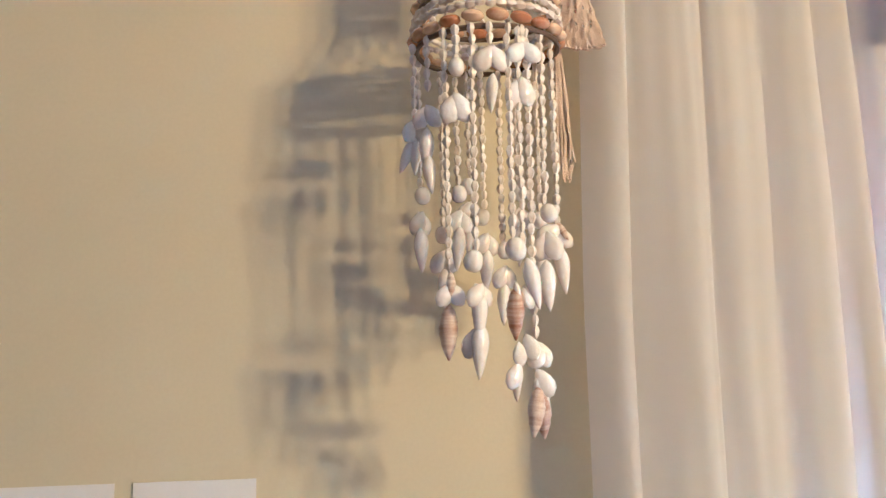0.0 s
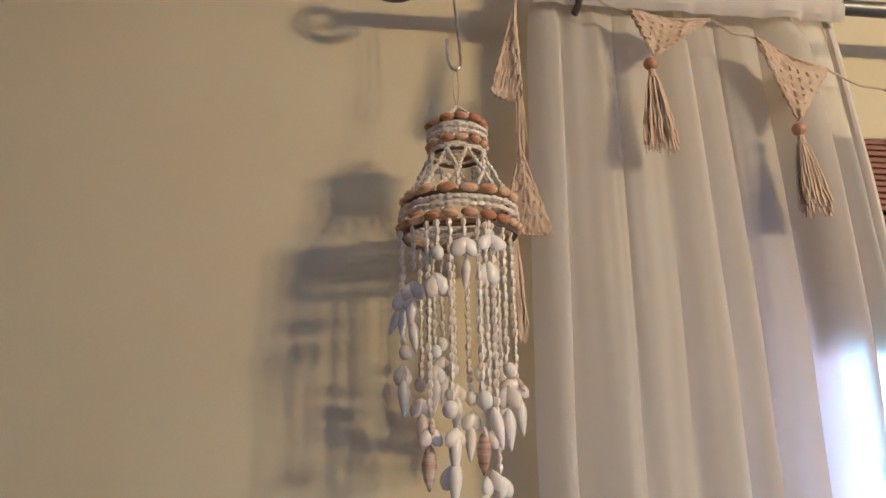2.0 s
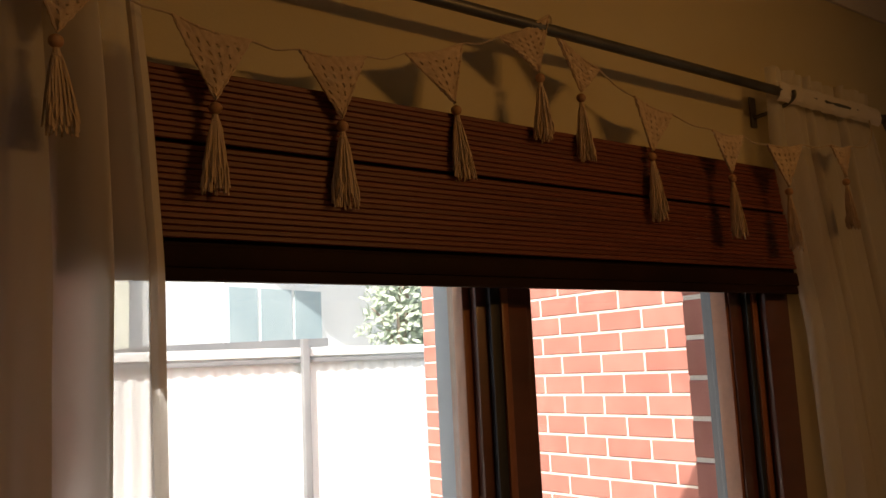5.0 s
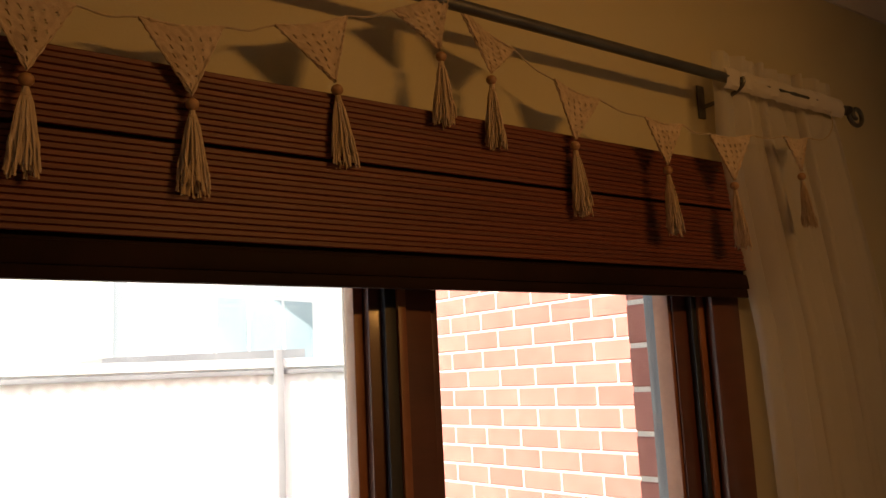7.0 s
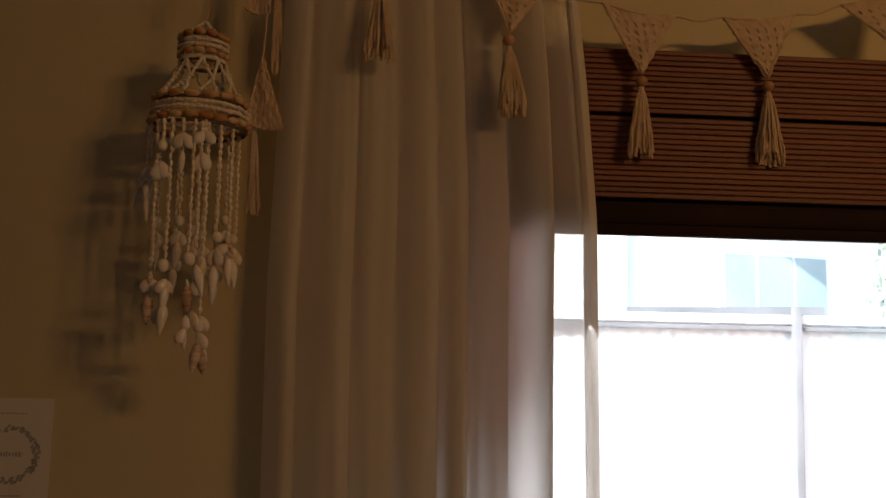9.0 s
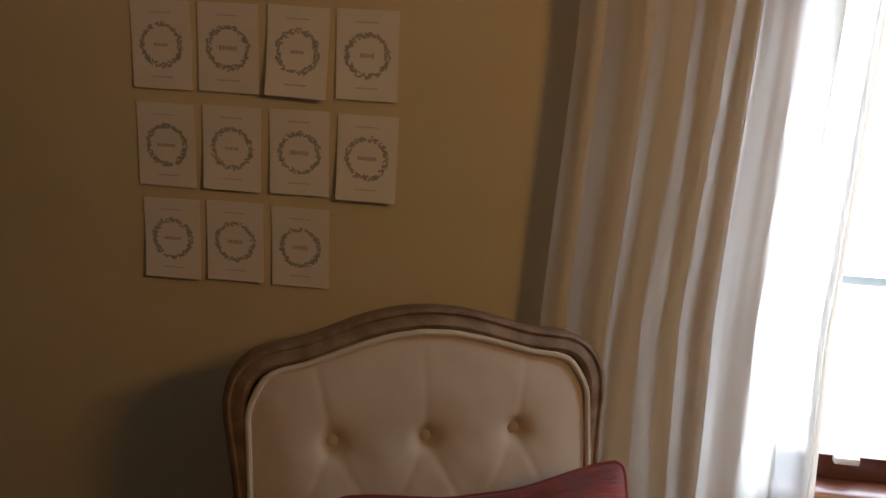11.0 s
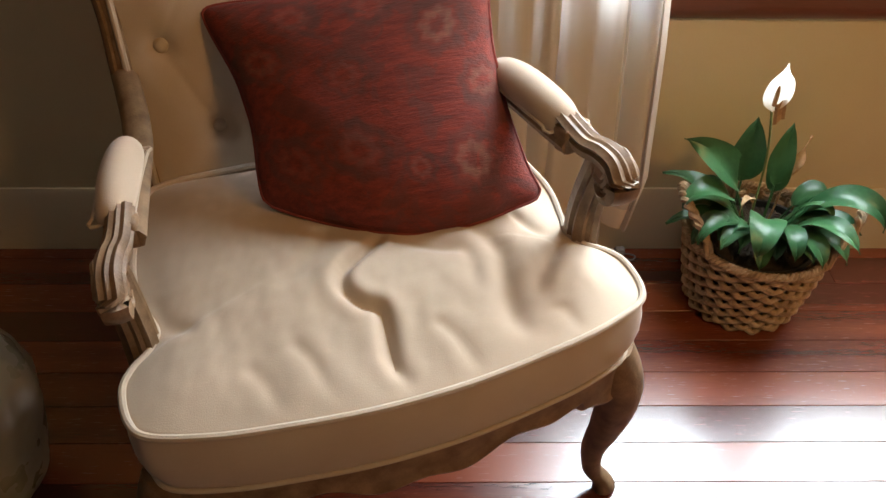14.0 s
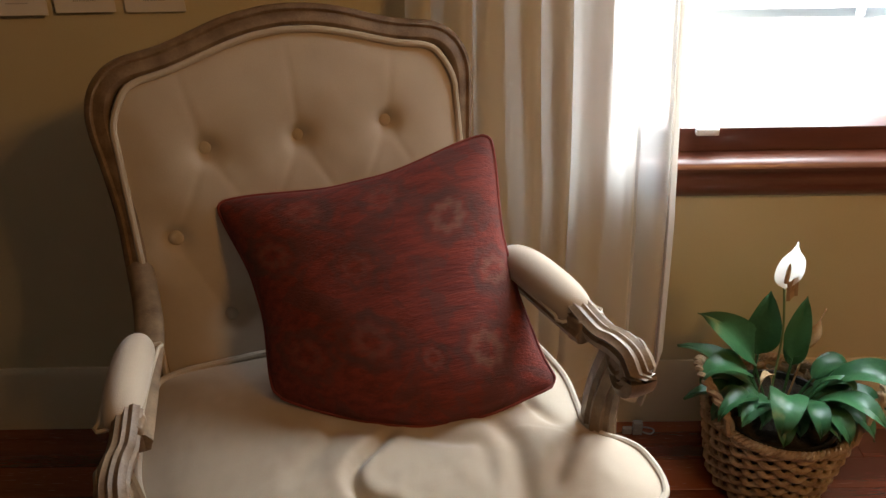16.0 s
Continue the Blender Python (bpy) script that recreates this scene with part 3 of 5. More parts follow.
def pennant(tl, tr, bead, end, seed, beaded=True):
    bead, end = Vector(bead), Vector(end)
    mid = (Vector(tl) + Vector(tr)) / 2
    tip = bead + (mid - bead).normalized() * 0.010
    pn = part("pennant", crochet(tl, tr, tip, seed), M_COTTON, bunting)
    down = (end - bead).normalized()
    if beaded:
        part("bead", lathe(bmesh.new(), [(0.0084 * math.sin(math.pi * k / 9), 0.0078 * math.cos(math.pi * k / 9)) for k in range(10)], 14, bead), M_BEAD, pn, "round wooden bead")
    rnd = random.Random(seed * 7 + 1)
    bm = bmesh.new()
    top = bead + down * 0.008
    length = (end - top).length
    tube(bm, [top + down * (0.0025 * k) for k in range(5)], lambda s: 0.0038 + 0.0012 * s, 8)
    for k in range(64):
        ang, spread = rnd.uniform(0, 6.283), rnd.uniform(0.2, 1.0) ** 0.5
        side = Vector((math.cos(ang), 0.6 * math.sin(ang), 0))
        ln = length * rnd.uniform(0.82, 1.03)
        pts = []
        for q in range(7):
            s = q / 6
            pts.append(top + down * (0.004 + ln * s) + side * spread * (0.0035 + 0.0175 * s**0.7) + Vector((noise.noise((k, s * 4, seed)), noise.noise((k, s * 4, seed + 9)), 0)) * 0.005 * s)
        tube(bm, pts, 0.0013, 3, cap=False)
    part("tassel", bm, M_COTTON, pn, "loose cotton thread tassel")
    return pn


FLAGS = (
    ((0.872, -0.112, 2.277), (0.970, -0.112, 2.272), (0.891, -0.116, 2.209), (0.893, -0.120, 2.106)),
    ((1.025, -0.110, 2.254), (1.115, -0.108, 2.219), (1.064, -0.113, 2.139), (1.070, -0.116, 2.040)),
    ((1.197, -0.092, 2.206), (1.300, -0.088, 2.194), (1.252, -0.090, 2.098), (1.248, -0.090, 1.996)),
    ((1.371, -0.084, 2.197), (1.476, -0.080, 2.208), (1.436, -0.080, 2.102), (1.436, -0.082, 1.994)),
    ((1.549, -0.074, 2.228), (1.660, -0.070, 2.266), (1.639, -0.074, 2.155), (1.647, -0.078, 2.052)),
    ((1.730, -0.078, 2.288), (1.819, -0.103, 2.334), (1.815, -0.078, 2.234), (1.814, -0.080, 2.132)),
    ((1.848, -0.085, 2.313), (1.964, -0.074, 2.275), (1.915, -0.072, 2.217), (1.912, -0.078, 2.110)),
    ((2.037, -0.084, 2.235), (2.141, -0.084, 2.217), (2.078, -0.082, 2.129), (2.084, -0.086, 2.016)),
    ((2.223, -0.110, 2.191), (2.321, -0.110, 2.191), (2.267, -0.115, 2.100), (2.273, -0.117, 1.990)),
    ((2.390, -0.118, 2.180), (2.508, -0.124, 2.192), (2.446, -0.122, 2.088), (2.452, -0.124, 1.974)),
    ((2.620, -0.126, 2.204), (2.705, -0.124, 2.212), (2.672, -0.124, 2.128), (2.678, -0.126, 2.030)),
)
for i, fl in enumerate(FLAGS):
    pennant(*fl, seed=i + 1)


def turned_pennant(low_left, low_right, top, tassel, end, seed):
    """A pennant that hangs edgewise from its point, its tassel below."""
    rnd = random.Random(seed)
    ll, lr, tp = Vector(low_left), Vector(low_right), Vector(top)
    bm = crochet(ll, lr, tp, seed)
    pn = part("pennant", bm, M_COTTON, bunting)
    a, b = Vector(tassel), Vector(end)
    bm = bmesh.new()
    for k in range(30):
        side = Vector((rnd.uniform(-1, 1), rnd.uniform(-0.6, 0.6), 0)) * 0.7
        stop = rnd.uniform(0.85, 1.02)
        tube(bm, [a.lerp(b, stop * q / 6) + side * (0.003 + 0.008 * (q / 6) ** 0.8) + Vector((noise.noise((k, q * 0.6, seed)), noise.noise((k, q * 0.6, seed + 4)), 0)) * 0.004 * q / 6 for q in range(7)], 0.001, 3, cap=False)
    part("tassel", bm, M_COTTON, pn, "loose cotton thread tassel")


turned_pennant((0.711, -0.090, 2.176), (0.745, -0.094, 2.169), (0.742, -0.092, 2.288), (0.750, -0.062, 2.215), (0.753, -0.058, 2.095), 21)
turned_pennant((0.720, -0.094, 2.020), (0.769, -0.102, 2.011), (0.739, -0.098, 2.108), (0.731, -0.090, 2.012), (0.733, -0.088, 1.898), 22)
line = [(0.7385, -0.0965, 2.09), (0.739, -0.0965, 2.110), (0.7415, -0.094, 2.17), (0.7435, -0.091, 2.283), (0.749, -0.098, 2.315), (0.77, -0.108, 2.328), (0.82, -0.112, 2.300)]
for fl in FLAGS:
    a, b = Vector(fl[0]), Vector(fl[1])
    prev = Vector(line[-1])
    line += [tuple(prev.lerp(a, 0.5) - Vector((0, 0, 0.006))), tuple(a), tuple(a.lerp(b, 0.5) - Vector((0, 0.002, 0.006))), tuple(b)]
line += [(2.78, -0.12, 2.22), (2.84, -0.11, 2.26), (2.872, -0.09, 2.318)]
part("cord", tube(bmesh.new(), smooth_path(line, 5), lambda s: 0.0014 + 0.0002 * math.sin(s * 900), 6), M_CORD, bunting, "twisted cotton cord")

# ---- shell chime ----
CX, CY = 0.666, -0.118
hook = thing("hook", pose(CX + 0.003, CY + 0.012, 2.19), "bright bent steel hook over the curtain rod", "hook")
part("wire", tube(bmesh.new(), smooth_path([(-0.010, -0.006, 0.036), (-0.0095, -0.006, 0.012), (-0.004, -0.006, 0.0), (0.004, -0.006, 0.004), (0.004, -0.004, 0.03), (0.0, 0.0, 0.09), (-0.003, 0.002, 0.125), (-0.003, 0.016, 0.139), (-0.003, 0.03, 0.124), (-0.003, 0.031, 0.112)], 6), 0.0016, 8), M_STEEL, hook)

chime = thing("shell_chime", pose(CX, CY, 0), "hanging chime of cream shells and amber cowries on two hoops", "wind chime")
rnd = random.Random(12)
part("hanging_loop", tube(tube(bmesh.new(), smooth_path([(0.001, 0, 2.141), (-0.002, 0.001, 2.165), (0.0, 0.003, 2.193)], 5), 0.0007, 5), smooth_path([(0.001, 0, 2.141), (0.004, 0.001, 2.165), (0.002, 0.003, 2.193)], 5), 0.0007, 5), M_CORD, chime)


def string_of(bm, a, b, size=0.0034, gap=0.0058):
    """A strand of tiny tapered shells between two points."""
    a, b = Vector(a), Vector(b)
    n = max(2, round((b - a).length / gap))
    d = (b - a).normalized()
    ref = d.orthogonal().normalized()
    oth = d.cross(ref)
    for k in range(n):
        c = a.lerp(b, (k + 0.5) / n) + ref * rnd.uniform(-0.0007, 0.0007) + oth * rnd.uniform(-0.0007, 0.0007)
        s = size * rnd.uniform(0.8, 1.15)
        turn = rnd.uniform(0, 6)
        rings = []
        for h, r in ((-0.55, 0.15), (-0.4, 0.62), (-0.1, 0.85), (0.2, 0.62), (0.52, 0.15)):
            rings.append([c + d * (h * gap * 1.12) + (ref * math.cos(turn + 1.2566 * q) + oth * math.sin(turn + 1.2566 * q)) * (s * r * 0.92) for q in range(5)])
        loft(bm, rings)
    return bm


def ring_of(name, r, z, n, size, material, tilt=0.0, single=True, label=""):
    """A hoop of shells side by side."""
    if single:
        bm = lathe(bmesh.new(), [(size * (0.98 * math.sin(math.pi * k / 8)) ** 0.85, size * 1.42 * math.cos(math.pi * k / 8)) for k in range(9)], 10)
        for v in bm.verts:
            v.co.y *= 0.8
        one = part(name, bm, material, chime, label)
        one.matrix_basis = pose(r, 0, z, 90, 0, 0)
        for k in range(1, n):
            a = 360 * k / n
            shared(name, one.data, chime, pose(r * math.cos(radians(a)), r * math.sin(radians(a)), z + 0.0012 * math.sin(5.1 * k), 90 + rnd.uniform(-9, 9), rnd.uniform(-8, 8), a))
        return
    bm = bmesh.new()
    pts = [(r * math.cos(2 * math.pi * k / 24), r * math.sin(2 * math.pi * k / 24), z) for k in range(25)]
    for p, q in zip(pts, pts[1:]):
        string_of(bm, p, q, size, 2 * math.pi * r / n)
    tagged(part(name, bm, material, chime, label), kind="stuff")


def hoop(r, z):
    part("hoop", tube(bmesh.new(), [(r * math.cos(0.2618 * k), r * math.sin(0.2618 * k), z) for k in range(24)], 0.0022, 6, closed=True), M_HOOP, chime)


for r, z in ((0.0275, 2.119), (0.0275, 2.086), (0.056, 2.030), (0.0575, 1.999)):
    hoop(r, z)
ring_of("cowrie", 0.0290, 2.120, 12, 0.0054, M_COWRIE)
ring_of("shell_band", 0.0300, 2.1115, 30, 0.0040, M_NASSA, single=False)
ring_of("shell_band", 0.0303, 2.1045, 30, 0.0040, M_NASSA, single=False)
ring_of("cowrie", 0.0292, 2.0965, 12, 0.0050, M_COWRIE)
ring_of("shell_band", 0.0285, 2.0885, 26, 0.0036, M_NASSA, single=False)
ring_of("cowrie", 0.0555, 2.0345, 16, 0.0068, M_COWRIE)
ring_of("shell_band", 0.0590, 2.0235, 40, 0.0044, M_NASSA, single=False)
ring_of("shell_band", 0.0600, 2.0160, 40, 0.0044, M_NASSA, single=False)
ring_of("cowrie", 0.0595, 2.0060, 20, 0.0062, M_COWRIE)
bm = bmesh.new()
for k in range(5):
    a = 1.2566 * k + 0.3
    string_of(bm, (0.001, 0, 2.143), (0.027 * math.cos(a), 0.027 * math.sin(a), 2.120), 0.0036)
tagged(part("shell_net", bm, M_NASSA, chime), kind="stuff")
bm = bmesh.new()
for k in range(9):
    a, b, c = (2 * math.pi * q / 9 for q in (k, k + 0.5, k + 1))
    mid = (0.041 * math.cos(b), 0.041 * math.sin(b), 2.058)
    string_of(bm, (0.029 * math.cos(a), 0.029 * math.sin(a), 2.086), mid, 0.0036)
    string_of(bm, (0.029 * math.cos(c), 0.029 * math.sin(c), 2.086), mid, 0.0036)
    string_of(bm, mid, (0.055 * math.cos(b), 0.055 * math.sin(b), 2.036), 0.0036)
    string_of(bm, mid, (0.054 * math.cos(a), 0.054 * math.sin(a), 2.038), 0.0034)
tagged(part("shell_net", bm, M_NASSA, chime, "net of tiny cream shells"), kind="stuff")


def shell_mesh(kind):
    bm = bmesh.new()
    if kind == "cone":
        prof = [(0.0006, 0.0), (0.0035, -0.003), (0.0062, -0.009), (0.0072, -0.015), (0.0066, -0.022), (0.0048, -0.031), (0.0026, -0.039), (0.0005, -0.044)]
        lathe(bm, prof, 12, wave=lambda a: 0.07 * math.sin(a) + 0.04 * math.sin(2 * a))
    elif kind == "banded":
        prof = [(0.0006, 0.0), (0.0042, -0.004), (0.0058, -0.008), (0.0055, -0.010), (0.0070, -0.013), (0.0068, -0.0155), (0.0078, -0.018), (0.0074, -0.021), (0.0076, -0.024), (0.0062, -0.027), (0.0058, -0.032), (0.0035, -0.038), (0.0008, -0.044)]
        lathe(bm, prof, 12, wave=lambda a: 0.06 * math.sin(a))
    elif kind == "oval":
        lathe(bm, [(0.0084 * math.sin(math.pi * k / 9) ** 0.8, -0.009 + 0.0094 * math.cos(math.pi * k / 9)) for k in range(10)], 12, wave=lambda a: 0.1 * math.sin(a + 0.5))
    else:
        prof = [(0.0005, 0.0), (0.0045, -0.004), (0.0075, -0.010), (0.0085, -0.0155), (0.0068, -0.021), (0.002, -0.0255)]
        lathe(bm, prof, 12)
        for v in bm.verts:
            v.co.y *= 0.55
    me = bpy.data.meshes.new("shell")
    bm.to_mesh(me)
    bm.free()
    me.materials.append(M_BANDED if kind == "banded" else M_SHELL)
    me.shade_smooth()
    return me


SHELLS = {k: shell_mesh(k) for k in ("cone", "banded", "oval", "petal")}


def shell(kind, x, y, z, lean=0, side=0, turn=0, size=1.0):
    shared("shell", SHELLS[kind], chime, pose(x, y, z, side, lean, turn) @ Matrix.Scale(size * 0.88, 4))


def strand(x, y, end, *clusters):
    """A strand from the lower hoop to a height, then its pendant shells: (kind, drop, lean, size)."""
    x, end = x - 0.005, 2.0 - (2.0 - end) * 1.085
    bm = string_of(bmesh.new(), (x, y, 2.000), (x + rnd.uniform(-0.001, 0.001), y, end), 0.0041 * rnd.uniform(0.92, 1.05), 0.0084)
    tagged(part("strand", bm, M_NASSA, chime), kind="stuff")
    for kind, drop, lean, size in clusters:
        shell(kind, x + 0.0012 * rnd.uniform(-1, 1) - 0.00006 * lean, y - rnd.uniform(0, 0.004), end - drop, -lean, rnd.uniform(-8, 8), rnd.uniform(0, 360) if kind != "petal" else rnd.uniform(-25, 25), size)


PETALS = (("petal", 0.0, 32, 0.95), ("petal", 0.0, -32, 0.95))
strand(-0.056, -0.012, 1.943, *PETALS, ("oval", 0.006, 6, 0.85), ("cone", 0.014, -4, 0.8), ("cone", 0.016, 22, 0.75))
strand(-0.047, -0.030, 1.960, ("petal", 0.012, 30, 0.9), ("petal", 0.012, -28, 0.9), ("cone", 0.03, 5, 0.9), ("cone", 0.05, -8, 0.85))
strand(-0.035, -0.046, 1.829, ("banded", 0.0, 3, 0.5), ("petal", 0.008, 34, 0.9), ("petal", 0.008, -30, 0.9), ("banded", 0.024, 0, 1.05))
strand(-0.027, -0.052, 1.972, ("oval", -0.004, 0, 0.85), ("petal", 0.022, 26, 1.1), ("petal", 0.022, -26, 1.15))
strand(-0.015, -0.057, 1.842, ("oval", 0.0, 10, 1.0), ("petal", 0.024, 36, 0.9), ("petal", 0.024, -34, 0.9), ("cone", 0.028, 4, 1.0), ("cone", 0.052, 2, 1.05), ("petal", 0.055, -25, 1.1))
strand(-0.001, -0.060, 1.985, ("petal", 0.002, 40, 1.05), ("petal", 0.002, -40, 1.05), ("cone", 0.024, 2, 0.78))
strand(0.012, -0.059, 1.850, ("oval", 0.0, -8, 1.05), ("cone", 0.032, 12, 0.4), ("banded", 0.036, 10, 1.0), ("petal", 0.075, 5, 0.8), ("cone", 0.092, 14, 0.7), ("petal", 0.09, -25, 0.9))
strand(0.020, -0.055, 1.846, ("cone", 0.01, -12, 1.0), ("petal", 0.03, 18, 0.8), ("petal", 0.065, 20, 0.9))
strand(0.027, -0.052, 1.783, ("petal", 0.002, 28, 0.95), ("oval", 0.006, -12, 1.0), ("petal", 0.022, 28, 1.0), ("banded", 0.034, 8, 0.95), ("banded", 0.036, -18, 1.0), ("cone", 0.028, 28, 0.9))
strand(0.024, -0.054, 1.985, ("petal", -0.002, 48, 0.95), ("petal", -0.002, -44, 0.95), ("petal", 0.024, 18, 1.05), ("petal", 0.024, -26, 1.15))
strand(0.040, -0.042, 1.875, ("oval", 0.0, 20, 0.9), ("petal", 0.02, 22, 1.05), ("petal", 0.02, -20, 1.05), ("cone", 0.042, 8, 0.85), ("cone", 0.042, -6, 1.0))
strand(0.052, -0.026, 1.862, ("banded", -0.004, 30, 0.45), ("petal", 0.0, -62, 1.0), ("petal", 0.002, 50, 0.9), ("cone", 0.016, -3, 0.95))
for x, y, e in ((-0.05, 0.028, 1.9), (-0.03, 0.046, 1.872), (-0.02, 0.02, 1.90), (-0.006, 0.055, 1.912), (0.006, 0.05, 1.886), (0.022, 0.052, 1.86), (0.035, 0.045, 1.905), (0.05, 0.03, 1.88)):
    strand(x, y, e, ("oval", 0.0, rnd.uniform(-15, 15), 0.9), ("petal", 0.02, 28, 0.95), ("petal", 0.02, -28, 0.95), ("cone", 0.034, rnd.uniform(-6, 6), 0.95))

# ---- cards ----
LEAFLET = [(0, 0), (0.0012, 0.0016), (0.0013, 0.0036), (0, 0.0066), (-0.0013, 0.0036), (-0.0012, 0.0016)]


def card(col, row, dx, dz, lift, turn):
    rnd = random.Random(col * 11 + row * 5)
    w, h = 0.1055, 0.1485
    c = thing("printed_card", pose(0.0535 + 0.1205 * col + dx, -0.0012, 1.648 - 0.1732 * row - h / 2 + dz, 0, turn, 0), "white card with a grey leaf wreath and small print", "card", "rows of cards on the wall")
    n = 6
    curl = lambda z: -lift * ((h / 2 - z) / h) ** 2
    bm = bmesh.new()
    loft(bm, [[Vector((sx * w / 2, curl(z) + y, z)) for sx, y in ((-1, 0), (1, 0), (1, -0.0014), (-1, -0.0014))] for z in (h / 2 - h * k / n for k in range(n + 1))])
    part("sheet", bm, M_CARD, c, smooth=False)
    bm = bmesh.new()
    for k in range(64):
        a = 2 * math.pi * k / 64 + rnd.uniform(-0.05, 0.05)
        dense = 0.5 + 0.5 * abs(math.cos(a))
        for s in (-1, 1):
            if rnd.random() > 0.35 + 0.6 * dense:
                continue
            r = 0.0340 + s * rnd.uniform(0.0005, 0.0062)
            o = a + 1.57 + s * rnd.uniform(0.35, 0.9)
            size = rnd.uniform(1.0, 1.7)
            vs = []
            for lx, lz in LEAFLET:
                x = r * math.cos(a) + size * (lx * math.cos(o - 1.57) - lz * math.sin(o - 1.57))
                z = r * math.sin(a) + size * (lx * math.sin(o - 1.57) + lz * math.cos(o - 1.57))
                vs.append(bm.verts.new((x, curl(z) - 0.0018, z)))
            bm.faces.new(vs)
    part("wreath", bm, M_INK, c, "ring of small grey printed leaves", smooth=False)
    wide = rnd.uniform(0.022, 0.034)
    for x0, x1, z, t in ((-0.020, 0.019, 0.054, 0.0022), (-wide / 2, wide / 2, 0.0, rnd.uniform(0.006, 0.010)), (-0.019, 0.020, -0.054, 0.0026)):
        bm = bmesh.new()
        x = x0
        while x < x1:
            step = rnd.uniform(0.002, 0.005)
            tall = t * rnd.uniform(0.6, 1.0)
            vs = [bm.verts.new((q, curl(z) - 0.0018, r)) for q, r in ((x, z - tall / 2), (min(x + step * 0.7, x1), z - tall / 2), (min(x + step * 0.7, x1), z + tall / 2), (x, z + tall / 2))]
            bm.faces.new(vs)
            x += step
        part("print", bm, M_LETTER, c, smooth=False)


JIT = random.Random(3)
for row in range(4):
    for col in range(4 if row < 3 else 3):
        lift = {(2, 1): 0.016, (3, 2): 0.014, (0, 3): 0.012, (2, 2): 0.007, (1, 2): 0.009, (1, 3): 0.008}.get((col, row), 0.004)
        card(col, row, JIT.uniform(-0.0015, 0.0015), JIT.uniform(-0.0015, 0.0015), lift, JIT.uniform(-0.5, 0.5) + (1.6 if (col, row) == (2, 1) else 0))

# ---- armchair ----
CHAIR = pose(0.6578, -0.5309, 0, 0, 0, 19.5)
chair = thing("armchair", CHAIR, "carved brown wood armchair in natural linen with a buttoned back", "armchair")
REC = 0.28


def back_at(u, z, out=0.0):
    """A point on the leaning back, out metres in front of it."""
    return Vector((u, 0.282 + REC * (z - 0.87) - out, z))


half = [(0.258, 0.43), (0.266, 0.50), (0.272, 0.60), (0.270, 0.70), (0.268, 0.78), (0.273, 0.845), (0.280, 0.905), (0.278, 0.938), (0.264, 0.966), (0.235, 0.984), (0.17, 0.996), (0.085, 1.022), (0.035, 1.031)]
outline = [back_at(-u, z) for u, z in half] + [back_at(0, 1.033)] + [back_at(u, z) for u, z in reversed(half)]
path = smooth_path(outline, 5)
prof = [(-0.019, 0.022), (-0.019, -0.012), (-0.016, -0.019), (-0.011, -0.022), (-0.007, -0.019), (0.0, -0.024), (0.008, -0.026), (0.014, -0.023), (0.0185, -0.014), (0.019, 0.0), (0.019, 0.022)]
bm = bmesh.new()
sweep(bm, path, [(a, -b) for a, b in prof], (0, -1, REC))
bmesh.ops.recalc_face_normals(bm, faces=list(bm.faces))
part("back_frame", bm, M_OAK, chair, "moulded brown wooden frame with worn edges")

ztop = [(0, 1.014), (0.05, 1.010), (0.093, 1.000), (0.17, 0.977), (0.22, 0.967), (0.24, 0.955), (0.252, 0.938), (0.258, 0.915)]
BUTTONS = [(-0.141, 0.869), (0.0, 0.868), (0.141, 0.869), (-0.207, 0.743), (-0.07, 0.741), (0.07, 0.741), (0.207, 0.743), (-0.147, 0.613), (0.0, 0.61), (0.147, 0.613)]


def pad_out(u, z, s, v):
    h = 0.022 + 0.024 * (1 - abs(s) ** 5) * (1 - abs(2 * v - 1) ** 6)
    for bu, bz in BUTTONS:
        d = math.hypot(u - bu, z - bz)
        h -= 0.017 * math.exp(-(d / 0.016) ** 2) + 0.008 * math.exp(-(d / 0.045) ** 2)
    for (a, b), (c, e) in (((-0.141, 0.869), (-0.207, 0.743)), ((-0.141, 0.869), (-0.07, 0.741)), ((0, 0.868), (0.07, 0.741)), ((0, 0.868), (-0.07, 0.741)), ((0.141, 0.869), (0.207, 0.743)), ((0.141, 0.869), (0.07, 0.741)),
                           ((-0.207, 0.743), (-0.147, 0.613)), ((-0.141, 0.869), (-0.165, 0.99)), ((0, 0.868), (0, 1.0)), ((0.141, 0.869), (0.165, 0.985)), ((-0.207, 0.743), (-0.27, 0.735))):
        q = Vector((c - a, e - b))
        t = min(max(((u - a) * q.x + (z - b) * q.y) / q.length_squared, 0), 1)
        d = math.hypot(u - a - t * q.x, z - b - t * q.y)
        h -= 0.0013 * math.exp(-(d / 0.005) ** 2)
    return h + 0.0012 * noise.noise((u * 25, z * 25, 3))


bm = bmesh.new()
rows = []
NU, NV = 110, 110
for j in range(NV + 1):
    v = j / NV
    row = []
    for i in range(NU + 1):
        s = 2 * i / NU - 1
        u = 0.264 * s
        z = 0.46 + v * (lerp_table(ztop, abs(u)) + 0.006 - 0.46)
        row.append(back_at(u, z, pad_out(u, z, s, v)))
    rows.append(row)
loft(bm, rows, cap=False, around=False)
part("backrest", bm, M_LINEN, chair, "tufted natural linen back")
inner = [back_at(-0.2635, z, 0.026) for z in (0.48, 0.6, 0.7, 0.8, 0.88)] + [back_at(u, lerp_table(ztop, abs(u)) + 0.008, 0.027) for u in [-0.2615 + 0.523 * k / 24 for k in range(25)]] + [back_at(0.2635, z, 0.026) for z in (0.88, 0.8, 0.7, 0.6, 0.48)]
